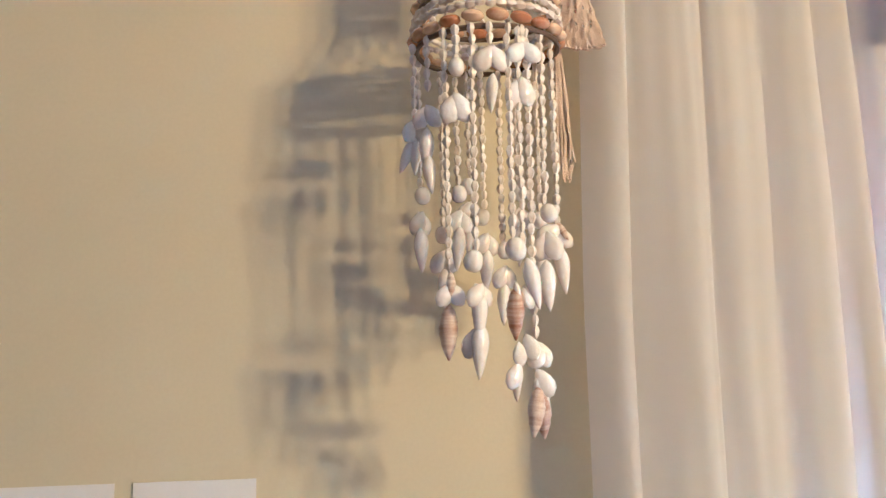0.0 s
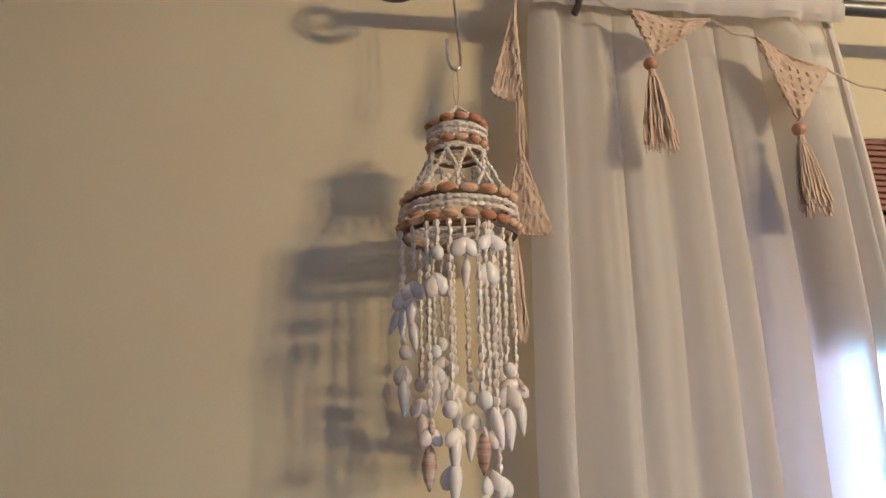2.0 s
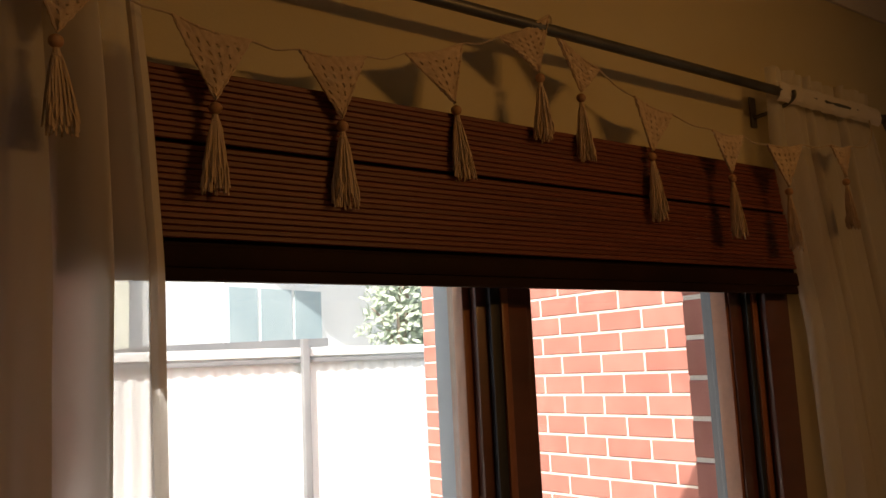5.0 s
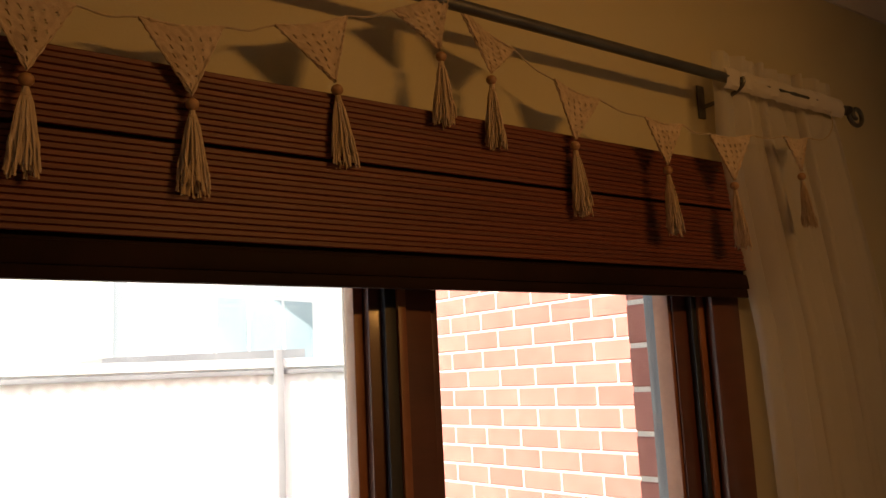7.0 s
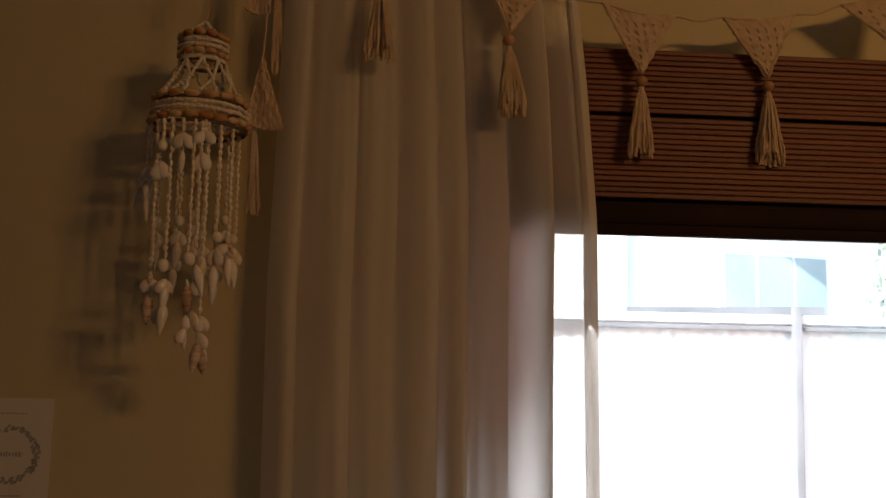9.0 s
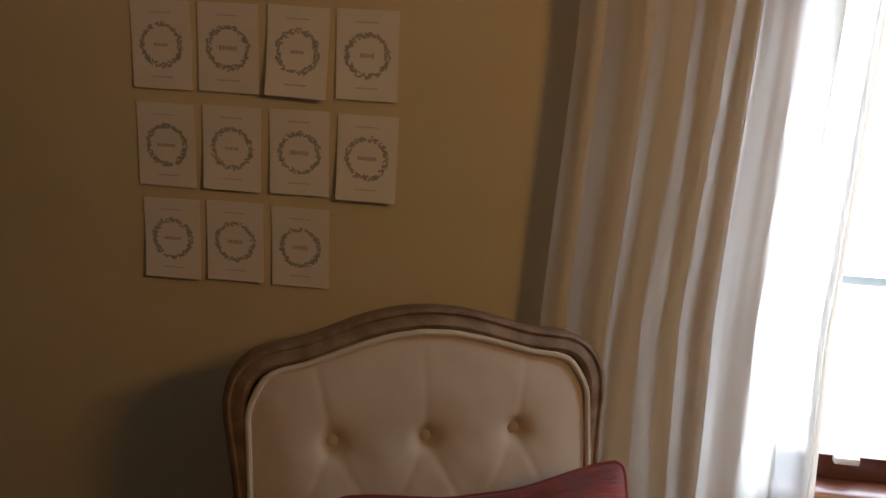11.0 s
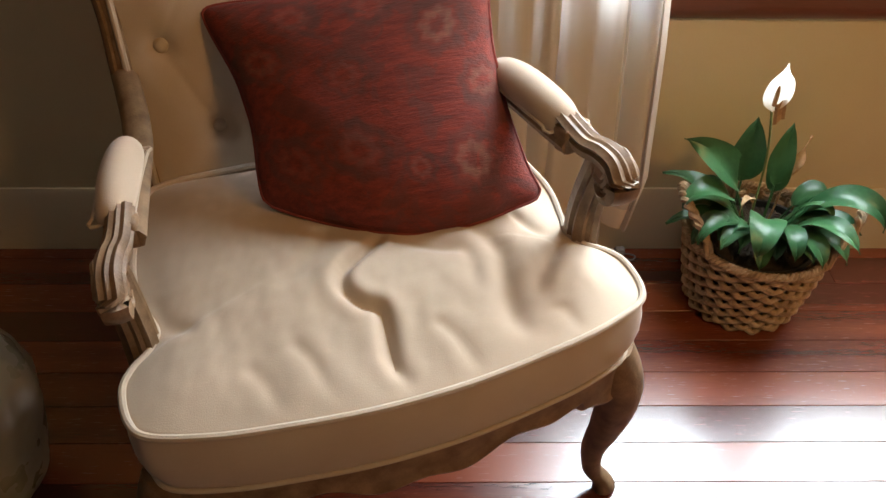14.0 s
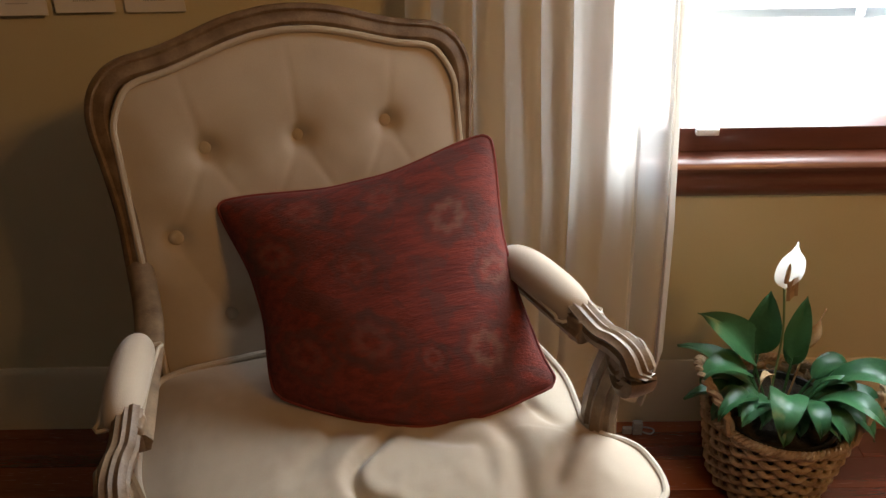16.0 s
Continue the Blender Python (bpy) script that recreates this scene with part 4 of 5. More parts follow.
part("piping", tube(bmesh.new(), smooth_path(inner, 3), 0.0052, 8), M_PIPE, chair, "linen welt round the back")
bm = bmesh.new()
loft(bm, [[back_at(0.265 * (2 * i / 24 - 1), 0.44 + (lerp_table(ztop, abs(0.257 * (2 * i / 24 - 1))) + 0.008 - 0.44) * v, -0.020) for i in range(25)] for v in (0, 0.3, 0.6, 0.85, 1)], cap=False, around=False)
part("back_lining", bm, M_LINEN, chair)
for bu, bz in BUTTONS:
    p = back_at(bu, bz, pad_out(bu, bz, 0, 0.5) + 0.003)
    bm = lathe(bmesh.new(), [(0.0001, 0.0065), (0.006, 0.0060), (0.0100, 0.0038), (0.0122, 0.0), (0.011, -0.003), (0.0001, -0.004)], 16)
    ob = part("button", bm, M_PIPE, chair)
    ob.matrix_basis = Matrix.Translation(p) @ Vector((0, -1, -REC * -0.0 + 0.25)).to_track_quat("Z", "Y").to_matrix().to_4x4()

# seat: a sprung, loose-topped cushion with notches round the arm posts
SC = Vector((0.0, 0.0))
half = [(0.0, 0.57), (0.15, 0.572), (0.25, 0.576), (0.285, 0.61), (0.308, 0.71), (0.315, 0.79), (0.304, 0.855), (0.296, 0.893), (0.307, 0.923), (0.333, 0.95), (0.346, 0.98), (0.343, 1.03), (0.321, 1.06), (0.25, 1.084), (0.17, 1.098), (0.08, 1.109), (0.0, 1.112)]
loop = [Vector((u, -(n - 0.72), 0)) for u, n in half] + [Vector((-u, -(n - 0.72), 0)) for u, n in reversed(half[1:-1])]
loop = smooth_path(loop, 11, closed=True)
mid = Vector((0, -0.105, 0))
CREASES = (
    ([(0.035, 0.826), (0.012, 0.851), (-0.039, 0.889), (-0.051, 0.926), (-0.038, 0.958), (-0.016, 0.976), (-0.019, 1.017), (-0.024, 1.055), (-0.017, 1.086), (-0.022, 1.106)], 0.0145, 0.0135),
    ([(0.158, 0.847), (0.172, 0.911), (0.161, 0.979), (0.152, 1.038), (0.165, 1.085)], 0.014, 0.026),
    ([(0.285, 0.907), (0.235, 0.955), (0.18, 1.02)], 0.010, 0.018),
    ([(0.035, 0.842), (0.09, 0.885), (0.13, 0.909), (0.125, 0.956), (0.120, 1.000)], 0.009, 0.022),
    ([(0.215, 0.80), (0.235, 0.86), (0.262, 0.905)], 0.008, 0.015),
    ([(-0.14, 0.987), (-0.117, 1.03), (-0.108, 1.10)], 0.0035, 0.013),
    ([(-0.20, 1.0), (-0.178, 1.045), (-0.170, 1.09)], 0.0025, 0.013),
    ([(0.045, 1.01), (0.07, 1.06), (0.074, 1.105)], 0.0035, 0.013),
    ([(0.215, 1.03), (0.225, 1.057), (0.232, 1.088)], 0.003, 0.010),
    ([(-0.30, 0.83), (-0.287, 0.89), (-0.24, 0.925)], 0.008, 0.018),
    ([(-0.03, 0.80), (-0.09, 0.86), (-0.14, 0.90)], 0.005, 0.024),
)


SOFT = [([(q.x, q.y) for q in smooth_path([(u, n, 0) for u, n in pts], 4)], d * (1.0 if k == 0 else 0.85), w if k == 0 else max(w, 0.014)) for k, (pts, d, w) in enumerate(CREASES)]


def seat_z(p):
    u, n = p.x, 0.72 - p.y
    z = 0.0
    for pts, depth, wide in SOFT:
        best, where = 9.0, 0.0
        for k, ((a, b), (c, e)) in enumerate(zip(pts, pts[1:])):
            qx, qy = c - a, e - b
            t = min(max(((u - a) * qx + (n - b) * qy) / (qx * qx + qy * qy), 0), 1)
            d = math.hypot(u - a - t * qx, n - b - t * qy)
            if d < best:
                best, where = d, (k + t) / (len(pts) - 1)
        fade = min(1, 3 * (1 - where), 5 * where)
        fade = fade * fade * (3 - 2 * fade)
        z += fade * (-depth * math.exp(-(best / (wide * 0.68)) ** 2) + 0.16 * depth * math.exp(-((best - wide * 1.5) / wide) ** 2))
    return z + 0.006 * noise.noise((u * 8, n * 7, 1)) + 0.0012 * noise.noise((u * 30, n * 13, 4)) + 0.0007 * noise.noise((u * 60 + n * 20, n * 40, 9))


rings = []
for k, z in ((0.975, 0.428), (0.985, 0.441), (1.005, 0.462), (1.016, 0.487), (1.015, 0.512), (1.006, 0.535), (1.0, 0.547)):
    rings.append([mid + (p - mid) * k + Vector((SC.x, 0, z + 0.004 * noise.noise((p.x * 14, p.y * 14, z * 20)))) for p in loop])
NR = 84
for r in range(1, NR):
    k = 1 - r / NR
    ring = []
    for p in loop:
        q = mid + (p - mid) * k
        dome = 0.034 * (1 - k**3.2)
        edge = 1 - k**14
        ring.append(q + Vector((SC.x, 0, 0.548 + dome + seat_z(q) * edge - 0.02 * math.exp(-((q.x - 0.02) / 0.16) ** 2 - ((q.y - 0.08) / 0.14) ** 2))))
    rings.append(ring)
bm = bmesh.new()
loft(bm, rings)
part("seat", bm, M_LINEN, chair, "creased natural linen seat cushion")
part("piping", tube(bmesh.new(), [p + Vector((SC.x, 0, 0.549)) + (p - mid).normalized() * 0.001 for p in loop], 0.0052, 8, closed=True), M_PIPE, chair, "linen welt round the seat")
part("piping", tube(bmesh.new(), [mid + (p - mid) * 0.985 + Vector((SC.x, 0, 0.430)) for p in loop], 0.0038, 8, closed=True), M_PIPE, chair)
# shaped apron under the seat
rings = []
for i, p in enumerate(loop):
    a = mid + (p - mid) * 0.982 + Vector((SC.x, 0, 0))
    b = mid + (p - mid) * 0.90 + Vector((SC.x, 0, 0))
    front = max(0.0, min(1.0, (-p.y - 0.12) / 0.12))
    low = 0.372 - 0.012 * math.cos(p.x * 16) * front + 0.008 * math.cos(p.x * 48) * front - (0.02 if abs(p.x) > 0.25 else 0) * front
    rings.append([Vector((a.x, a.y, 0.427)), Vector((a.x, a.y, low + 0.018)), Vector((a.x, a.y, low + 0.008)) + (p - mid).normalized() * 0.004, Vector((a.x, a.y, low)), Vector((b.x, b.y, low)), Vector((b.x, b.y, 0.427))])
bm = bmesh.new()
loft(bm, rings, closed=True)
bmesh.ops.recalc_face_normals(bm, faces=list(bm.faces))
part("seat_rail", bm, M_OAK, chair, "shaped and carved wooden rail")


def flute(w, h, ridges=3):
    out = []
    for k in range(24):
        a = 2 * math.pi * k / 24
        r = 1 + (0.10 * math.cos(ridges * 4 * a) if math.sin(a) > -0.2 else 0)
        c, s = math.cos(a), math.sin(a)
        m = 1 / max(abs(c), abs(s)) ** 0.55
        out.append((w * r * m * c, h * r * m * s))
    return out


for sg in (1, -1):
    P = lambda u, n, z: Vector((sg * u + SC.x * 0.5, 0.72 - n, z))
    cut, out, slim = (0.0, 0.0, 1.0) if sg > 0 else (0.028, 0.012, 0.82)
    bm = bmesh.new()
    sweep(bm, smooth_path([P(0.272, 0.455, 0.712), P(0.266, 0.55, 0.704), P(0.267, 0.66, 0.692), P(0.280, 0.76, 0.695), P(0.291, 0.84, 0.699), P(0.297, 0.885, 0.703)], 5), flute(0.017, 0.011, 1), (0, 0, 1), lambda s: 1.0 + 0.2 * s)
    part("arm", bm, M_OAK, chair)
    bm = bmesh.new()
    sweep(bm, smooth_path([P(0.297, 0.847, 0.722), P(0.307, 0.898, 0.711), P(0.315, 0.931, 0.716), P(0.321, 0.958, 0.712), P(0.323, 0.975, 0.695), P(0.323, 0.971, 0.674), P(0.323, 0.955, 0.666), P(0.323, 0.944, 0.676)], 5), flute(0.0205 * slim, 0.0145, 3), (0, 0.3, 1), lambda s: 0.92 + 0.2 * s)
    # the rolled end, grooved round its rim
    ring = [(0.001, -0.021), (0.010, -0.021), (0.013, -0.0185), (0.018, -0.0215), (0.0235, -0.0205), (0.0265, -0.016), (0.0245, -0.012), (0.0270, -0.0075), (0.0250, -0.003), (0.0250, 0.003), (0.0270, 0.0075), (0.0245, 0.012), (0.0265, 0.016), (0.0235, 0.0205), (0.018, 0.0215), (0.013, 0.0185), (0.010, 0.021), (0.001, 0.021)]
    hub = P(0.322, 0.945, 0.699)
    loft(bm, [[hub + Vector((w * slim, r * math.cos(a), r * math.sin(a))) for a in (2 * math.pi * q / 20 for q in range(20))] for r, w in ring])
    part("arm_scroll", bm, M_OAK, chair, "carved fluted scroll with worn high spots")
    bm = block(bmesh.new(), (-0.0235 * slim, -0.016, -0.026), (0.0235 * slim, 0.016, 0.010), 0.007, 3)
    bmesh.ops.transform(bm, matrix=Matrix.Translation(P(0.300, 0.868, 0.713)) @ Matrix.Rotation(sg * radians(12), 4, "Z") @ Matrix.Rotation(radians(-12), 4, "X"), verts=list(bm.verts))
    part("arm_collar", bm, M_OAK, chair, "carved wooden collar in front of the pad")
    bm = bmesh.new()
    sweep(bm, smooth_path([P(0.321, 0.926, 0.700), P(0.320, 0.912, 0.655), P(0.319, 0.901, 0.608), P(0.317, 0.899, 0.558), P(0.317, 0.908, 0.498), P(0.320, 0.925, 0.428)], 5), flute(0.019, 0.021, 3), (0, -1, 0.2), lambda s: 1.0 + 0.2 * s)
    part("arm_post", bm, M_OAK, chair)
    bm = bmesh.new()
    rings = []
    for k in range(19):
        s = k / 18
        c = P(0.266 + 0.033 * s + out, 0.668 + cut + (0.200 - cut) * s, 0.712 + 0.006 * math.sin(math.pi * s) + 0.004 * s)
        r = (max(0.0, 1 - abs(2 * s - 1) ** 6)) ** 0.5 * (0.84 + 0.16 * math.sin(math.pi * s))
        rings.append([c + Vector((0.0325 * slim * r * math.cos(a), 0, (0.033 if math.sin(a) > 0 else 0.021) * r * math.sin(a) - 0.002)) for a in (2 * math.pi * q / 20 for q in range(20))])
    loft(bm, rings)
    pad = part("arm_pad", bm, M_LINEN, chair, "rounded linen arm pad")
    rim = [P(0.266 + 0.033 * s + out + 0.0305 * slim * q, 0.678 + cut + (0.181 - cut) * s, 0.708 + 0.006 * math.sin(math.pi * s) + 0.004 * s) for q, ss in ((1, range(0, 13)), (-1, range(12, -1, -1))) for s in (k / 12 for k in ss)]
    part("piping", tube(bmesh.new(), smooth_path(rim, 2, closed=True), 0.0026, 6, closed=True), M_PIPE, pad)
    bm = bmesh.new()
    tube(bm, smooth_path([P(0.318, 1.02, 0.42), P(0.338, 1.03, 0.36), P(0.347, 1.03, 0.30), P(0.346, 1.016, 0.21), P(0.344, 0.998, 0.13), P(0.352, 0.994, 0.06), P(0.372, 1.004, 0.026), P(0.378, 1.008, 0.0)], 5),
         lambda s: lerp_table([(0, 0.038), (0.12, 0.040), (0.28, 0.035), (0.45, 0.026), (0.65, 0.0185), (0.8, 0.016), (0.9, 0.019), (0.96, 0.022), (1.0, 0.018)], s), 14)
    part("front_leg", bm, M_OAK, chair, "curved carved cabriole leg")
    bm = bmesh.new()
    tube(bm, smooth_path([P(0.258, 0.575, 0.46), P(0.256, 0.555, 0.38), P(0.258, 0.53, 0.25), P(0.266, 0.49, 0.12), P(0.272, 0.455, 0.0)], 5), lambda s: 0.026 - 0.008 * s, 10)
    part("back_leg", bm, M_OAK, chair)

# ---- red cushion ----
cush = thing("cushion", CHAIR, "dark red tapestry cushion with faded flowers leaning on the chair back", "cushion")
TL, TR, BR, BL = (Vector((u, 0.72 - n, z)) for u, n, z in ((-0.136, 0.505, 0.793), (0.264, 0.595, 0.876), (0.262, 0.836, 0.590), (-0.112, 0.722, 0.588)))
nrm = (TR - TL).cross(BL - TL).normalized()
if nrm.y > 0:
    nrm = -nrm


def cushion_at(s, t, side):
    ease = lambda q: q * q * (3 - 2 * q)
    bow = lambda q: ease(min(max((min(q, 1 - q) - 0.02) / 0.42, 0.0), 1.0))
    ax, ay = abs(2 * s - 1), abs(2 * t - 1)
    r, rs, rt = 0.075, s, t
    if ax > 1 - r and ay > 1 - r:
        qx, qy = (ax - 1 + r) / r, (ay - 1 + r) / r
        k = max(qx, qy) / math.hypot(qx, qy)
        rs = 0.5 + math.copysign((1 - r + r * qx * k) / 2, s - 0.5)
        rt = 0.5 + math.copysign((1 - r + r * qy * k) / 2, t - 0.5)
    rs, rt = 0.5 + (rs - 0.5) * 1.02, 0.5 + (rt - 0.5) * 1.025
    s2 = rs + ((1 - s) * 0.046 - s * 0.040) * bow(t)
    s2 += 0.030 * math.exp(-((1 - s) ** 2 + (1 - t) ** 2) / 0.006)
    t2 = rt + ((1 - t) * 0.066 - t * 0.020) * bow(s)
    p = TL.lerp(TR, s2).lerp(BL.lerp(BR, s2), t2)
    sag = Vector((0, -0.072 * math.sin(math.pi * s) * t**2, -0.015 * math.sin(math.pi * s) * t**3))
    body = max(0.0, (1 - ax**2.6) * (1 - ay**2.6)) ** 0.55
    h = 0.064 * body + 0.003 * noise.noise((s * 5, t * 5, 2 + side)) * body ** 0.5
    h += 0.004 * body**0.3 * (1 - body) * math.sin(26 * (s + t)) * 0.5
    return p + sag + nrm * (h * side)


bm = bmesh.new()
uv = bm.loops.layers.uv.new("UVMap")
NS = 56
for side in (1, -1):
    vs = [[bm.verts.new(cushion_at(i / NS, j / NS, side)) for i in range(NS + 1)] for j in range(NS + 1)]
    for j in range(NS):
        for i in range(NS):
            q = [(i, j), (i + 1, j), (i + 1, j + 1), (i, j + 1)]
            f = bm.faces.new([vs[b][a] for a, b in (q if side < 0 else reversed(q))])
            for lp, (a, b) in zip(f.loops, q if side < 0 else list(reversed(q))):
                lp[uv].uv = (a / NS, 1 - b / NS)
bmesh.ops.remove_doubles(bm, verts=list(bm.verts), dist=0.0002)
bmesh.ops.recalc_face_normals(bm, faces=list(bm.faces))
part("cover", bm, M_RED, cush)
edge = [cushion_at(k / 40, 0, 1) for k in range(40)] + [cushion_at(1, k / 40, 1) for k in range(40)] + [cushion_at(1 - k / 40, 1, 1) for k in range(40)] + [cushion_at(0, 1 - k / 40, 1) for k in range(40)]
part("piping", tube(bmesh.new(), edge, 0.0027, 7, closed=True), M_REDPIPE, cush, "dark red piped edge")

# ---- plant basket ----
BX, BY = 1.487, -0.178
basket = thing("basket", pose(BX, BY, 0) @ Matrix.Scale(0.92, 4), "round woven seagrass basket with two looped handles", "basket")


def wall_r(z):
    return 0.120 + 0.042 * (z / 0.215) ** 0.8


ROWS, ST = 13, 30
for k in range(ROWS):
    z = 0.009 + 0.0160 * k
    pts = []
    for q in range(ST * 6):
        a = 2 * math.pi * q / (ST * 6)
        w = math.sin(ST * a / 2 * 2 / 2 + math.pi * (k % 2) + 0.0)
        r = wall_r(z) + 0.0070 * w + 0.0012 * noise.noise((a * 9, k, 1))
        pts.append((r * math.cos(a), r * math.sin(a), z + 0.0014 * noise.noise((a * 6, k, 7)) + 0.0018 * math.cos(ST * a)))
    part("weave", tube(bmesh.new(), pts, lambda s: 0.0070 + 0.0012 * math.sin(s * 2 * math.pi * ST * 1.0), 8, closed=True), M_RUSH, basket)
stake = tube(bmesh.new(), [(wall_r(0.21 * s) - 0.003, 0, 0.004 + 0.21 * s) for s in (0, 0.25, 0.5, 0.75, 1)], 0.006, 6)
one = part("stake", stake, M_RUSH, basket)
for k in range(1, ST):
    shared("stake", one.data, basket, pose(0, 0, 0, 0, 0, 360 * k / ST))
bm = bmesh.new()
for strandn in range(3):
    pts = []
    for q in range(220):
        a = 2 * math.pi * q / 220
        w = 34 * a + 2.094 * strandn
        r = 0.166 + 0.006 * math.cos(w)
        pts.append((r * math.cos(a), r * math.sin(a), 0.217 + 0.006 * math.sin(w)))
    tube(bm, pts, 0.0058, 6, closed=True)
part("rim", bm, M_RUSH, basket, "thick braided rim")
for base in (180, -14):
    bm = bmesh.new()
    for strandn in range(2):
        pts = []
        for q in range(70):
            s = q / 69
            a = radians(base + 34 * (2 * s - 1))
            lift = 0.105 * math.sin(math.pi * s) ** 0.6
            w = 38 * s + math.pi * strandn
            r = 0.168 + 0.026 * math.sin(math.pi * s) + 0.0055 * math.cos(w)
            pts.append((r * math.cos(a), r * math.sin(a), 0.215 + lift + 0.0055 * math.sin(w)))
        tube(bm, pts, 0.0072, 6)
    part("handle", bm, M_RUSH, basket, "twisted seagrass loop handle")
part("base", lathe(bmesh.new(), [(0.001, 0.002), (0.115, 0.002), (0.117, 0.008), (0.001, 0.009)], 32), M_RUSH, basket)

plant = thing("peace_lily", pose(BX, BY, 0.0) @ Matrix.Scale(0.95, 4), "peace lily with drooping dark green leaves and one white flower", "plant")
part("pot", lathe(bmesh.new(), [(0.001, 0.012), (0.09, 0.012), (0.128, 0.19), (0.131, 0.192), (0.129, 0.197), (0.124, 0.196), (0.12, 0.18), (0.001, 0.18)], 32), M_POT, plant)
bm = bmesh.new()
bmesh.ops.create_grid(bm, x_segments=30, y_segments=30, size=0.118)
bmesh.ops.delete(bm, geom=[v for v in bm.verts if v.co.length > 0.121], context="VERTS")
for v in bm.verts:
    v.co.z = 0.184 + 0.006 * noise.noise(v.co * 40)
part("soil", bm, M_SOIL, plant)


def leaf(az, stem, rise, length, width, droop, twist=0.0, start=0.02, base=(0, 0, 0), material=M_LEAF, name="leaf"):
    """A stalk that rises from the pot, then a pointed blade that arches over."""
    d = Vector((math.cos(radians(az)), math.sin(radians(az)), 0))
    side = Vector((-d.y, d.x, 0))
    p = d * start + Vector(base) + Vector((0, 0, 0.183))
    ang = radians(rise)
    pts = [p.copy()]
    for k in range(5):
        p = p + (d * math.cos(ang) + Vector((0, 0, math.sin(ang)))) * (stem / 5)
        pts.append(p.copy())
    bm = tube(bmesh.new(), pts, 0.0022, 6)
    rows, n = [], 16
    for k in range(n + 1):
        s = k / n
        w = width * (math.sin(math.pi * min(s, 0.999) ** 0.72)) ** 0.85 * 0.5 + 0.0006
        if s > 0.9:
            w *= 0.75
        up = Vector((-d.x * math.sin(ang), -d.y * math.sin(ang), math.cos(ang)))
        cs, sn = math.cos(radians(twist) * s), math.sin(radians(twist) * s)
        row = []
        for q in (-1, -0.66, -0.33, 0, 0.33, 0.66, 1):
            fold = abs(q) * 0.32 * w + 0.0035 * math.sin(9 * s + 2 * q) * abs(q)
            row.append(p + (side * cs + up * sn) * (w * q) + (up * cs - side * sn) * fold + up * 0.0009 * math.cos(q * 9 + s * 3))
        rows.append(row)
        ang -= radians(droop) / n * (0.5 + 1.3 * s)
        p = p + (d * math.cos(ang) + Vector((0, 0, math.sin(ang)))) * (length / n)
    loft(bm, rows, cap=False, around=False)
    return part(name, bm, material, plant)


LEAVES = (
    (168, 0.13, 68, 0.19, 0.072, 55, -95), (62, 0.13, 86, 0.15, 0.052, 10, 0), (58, 0.11, 84, 0.13, 0.050, 12, 0), (-26, 0.12, 62, 0.22, 0.060, 135, 45), (-172, 0.13, 60, 0.15, 0.070, 135, 0),
    (-150, 0.10, 50, 0.14, 0.042, 120, 0), (-52, 0.10, 55, 0.17, 0.054, 95, 10), (-112, 0.13, 60, 0.155, 0.074, 145, 0), (-86, 0.11, 58, 0.13, 0.048, 140, 0), (-44, 0.08, 45, 0.15, 0.056, 110, 0),
    (-20, 0.08, 48, 0.15, 0.046, 95, 0), (150, 0.09, 40, 0.16, 0.054, 55, 0), (-178, 0.07, 36, 0.15, 0.052, 70, 0), (-34, 0.12, 68, 0.11, 0.024, 170, 0),
)
for az, st, rise, ln, wd, dr, tw in LEAVES:
    leaf(az, st, rise, ln, wd, dr, tw)
low = random.Random(41)
leaf(70, 0.14, 86, 0.15, 0.072, 14, 0, base=(-0.07, 0.0, 0.0))
for k in range(20):
    leaf(-200 + 11.5 * k + low.uniform(-8, 8), low.uniform(0.04, 0.10), low.uniform(42, 66), low.uniform(0.10, 0.135), low.uniform(0.046, 0.060), low.uniform(85, 125), low.uniform(-12, 12))
leaf(-135, 0.17, 66, 0.085, 0.018, 170, 60, material=M_WILT, name="withered_leaf")
leaf(40, 0.15, 76, 0.10, 0.03, 40, 120, material=M_WILT, name="withered_leaf")
F0 = Vector((-0.055, -0.055, 0.185))
F1 = Vector((-0.092, -0.084, 0.578))
part("flower_stalk", tube(bmesh.new(), smooth_path([F0, (-0.058, -0.062, 0.32), (-0.068, -0.073, 0.46), F1], 5), 0.0024, 7), M_STEM, plant, "pale green stalk")
bm = bmesh.new()
rows = []
for k in range(15):
    s = k / 14
    w = 0.027 * math.sin(math.pi * min(s, 0.999) ** 0.70) ** 0.85 * (1 if s < 0.68 else 1 - 0.86 * ((s - 0.68) / 0.32) ** 0.8) + 0.0005
    row = []
    for q in range(9):
        t = q / 4 - 1
        row.append(F1 + Vector((w * t + 0.004 * s, 0.012 * (1 - abs(t) ** 1.6) * math.sin(math.pi * s) - 0.006, -0.006 + 0.106 * s + 0.004 * abs(t) * (1 - s))))
    rows.append(row)
loft(bm, rows, cap=False, around=False)
part("spathe", bm, M_SPATHE, plant, "pointed white spathe, browned at the base")
part("spadix", tube(bmesh.new(), [F1 + Vector((0.001, -0.002, 0.008 + 0.006 * k)) for k in range(8)], lambda s: 0.0042 * (1 - s**6 * 0.8), 10), M_WILT, plant)
bm = bmesh.new()
loft(bm, [[F1 + Vector((0.012 + 0.010 * t + 0.006 * s, -0.004 + 0.004 * math.sin(3 * t), 0.018 - 0.045 * s + 0.006 * t)) for t in (-1, -0.5, 0, 0.5, 1)] for s in (0, 0.3, 0.6, 0.85, 1)], cap=False, around=False)
part("withered_petal", bm, M_WILT, plant)

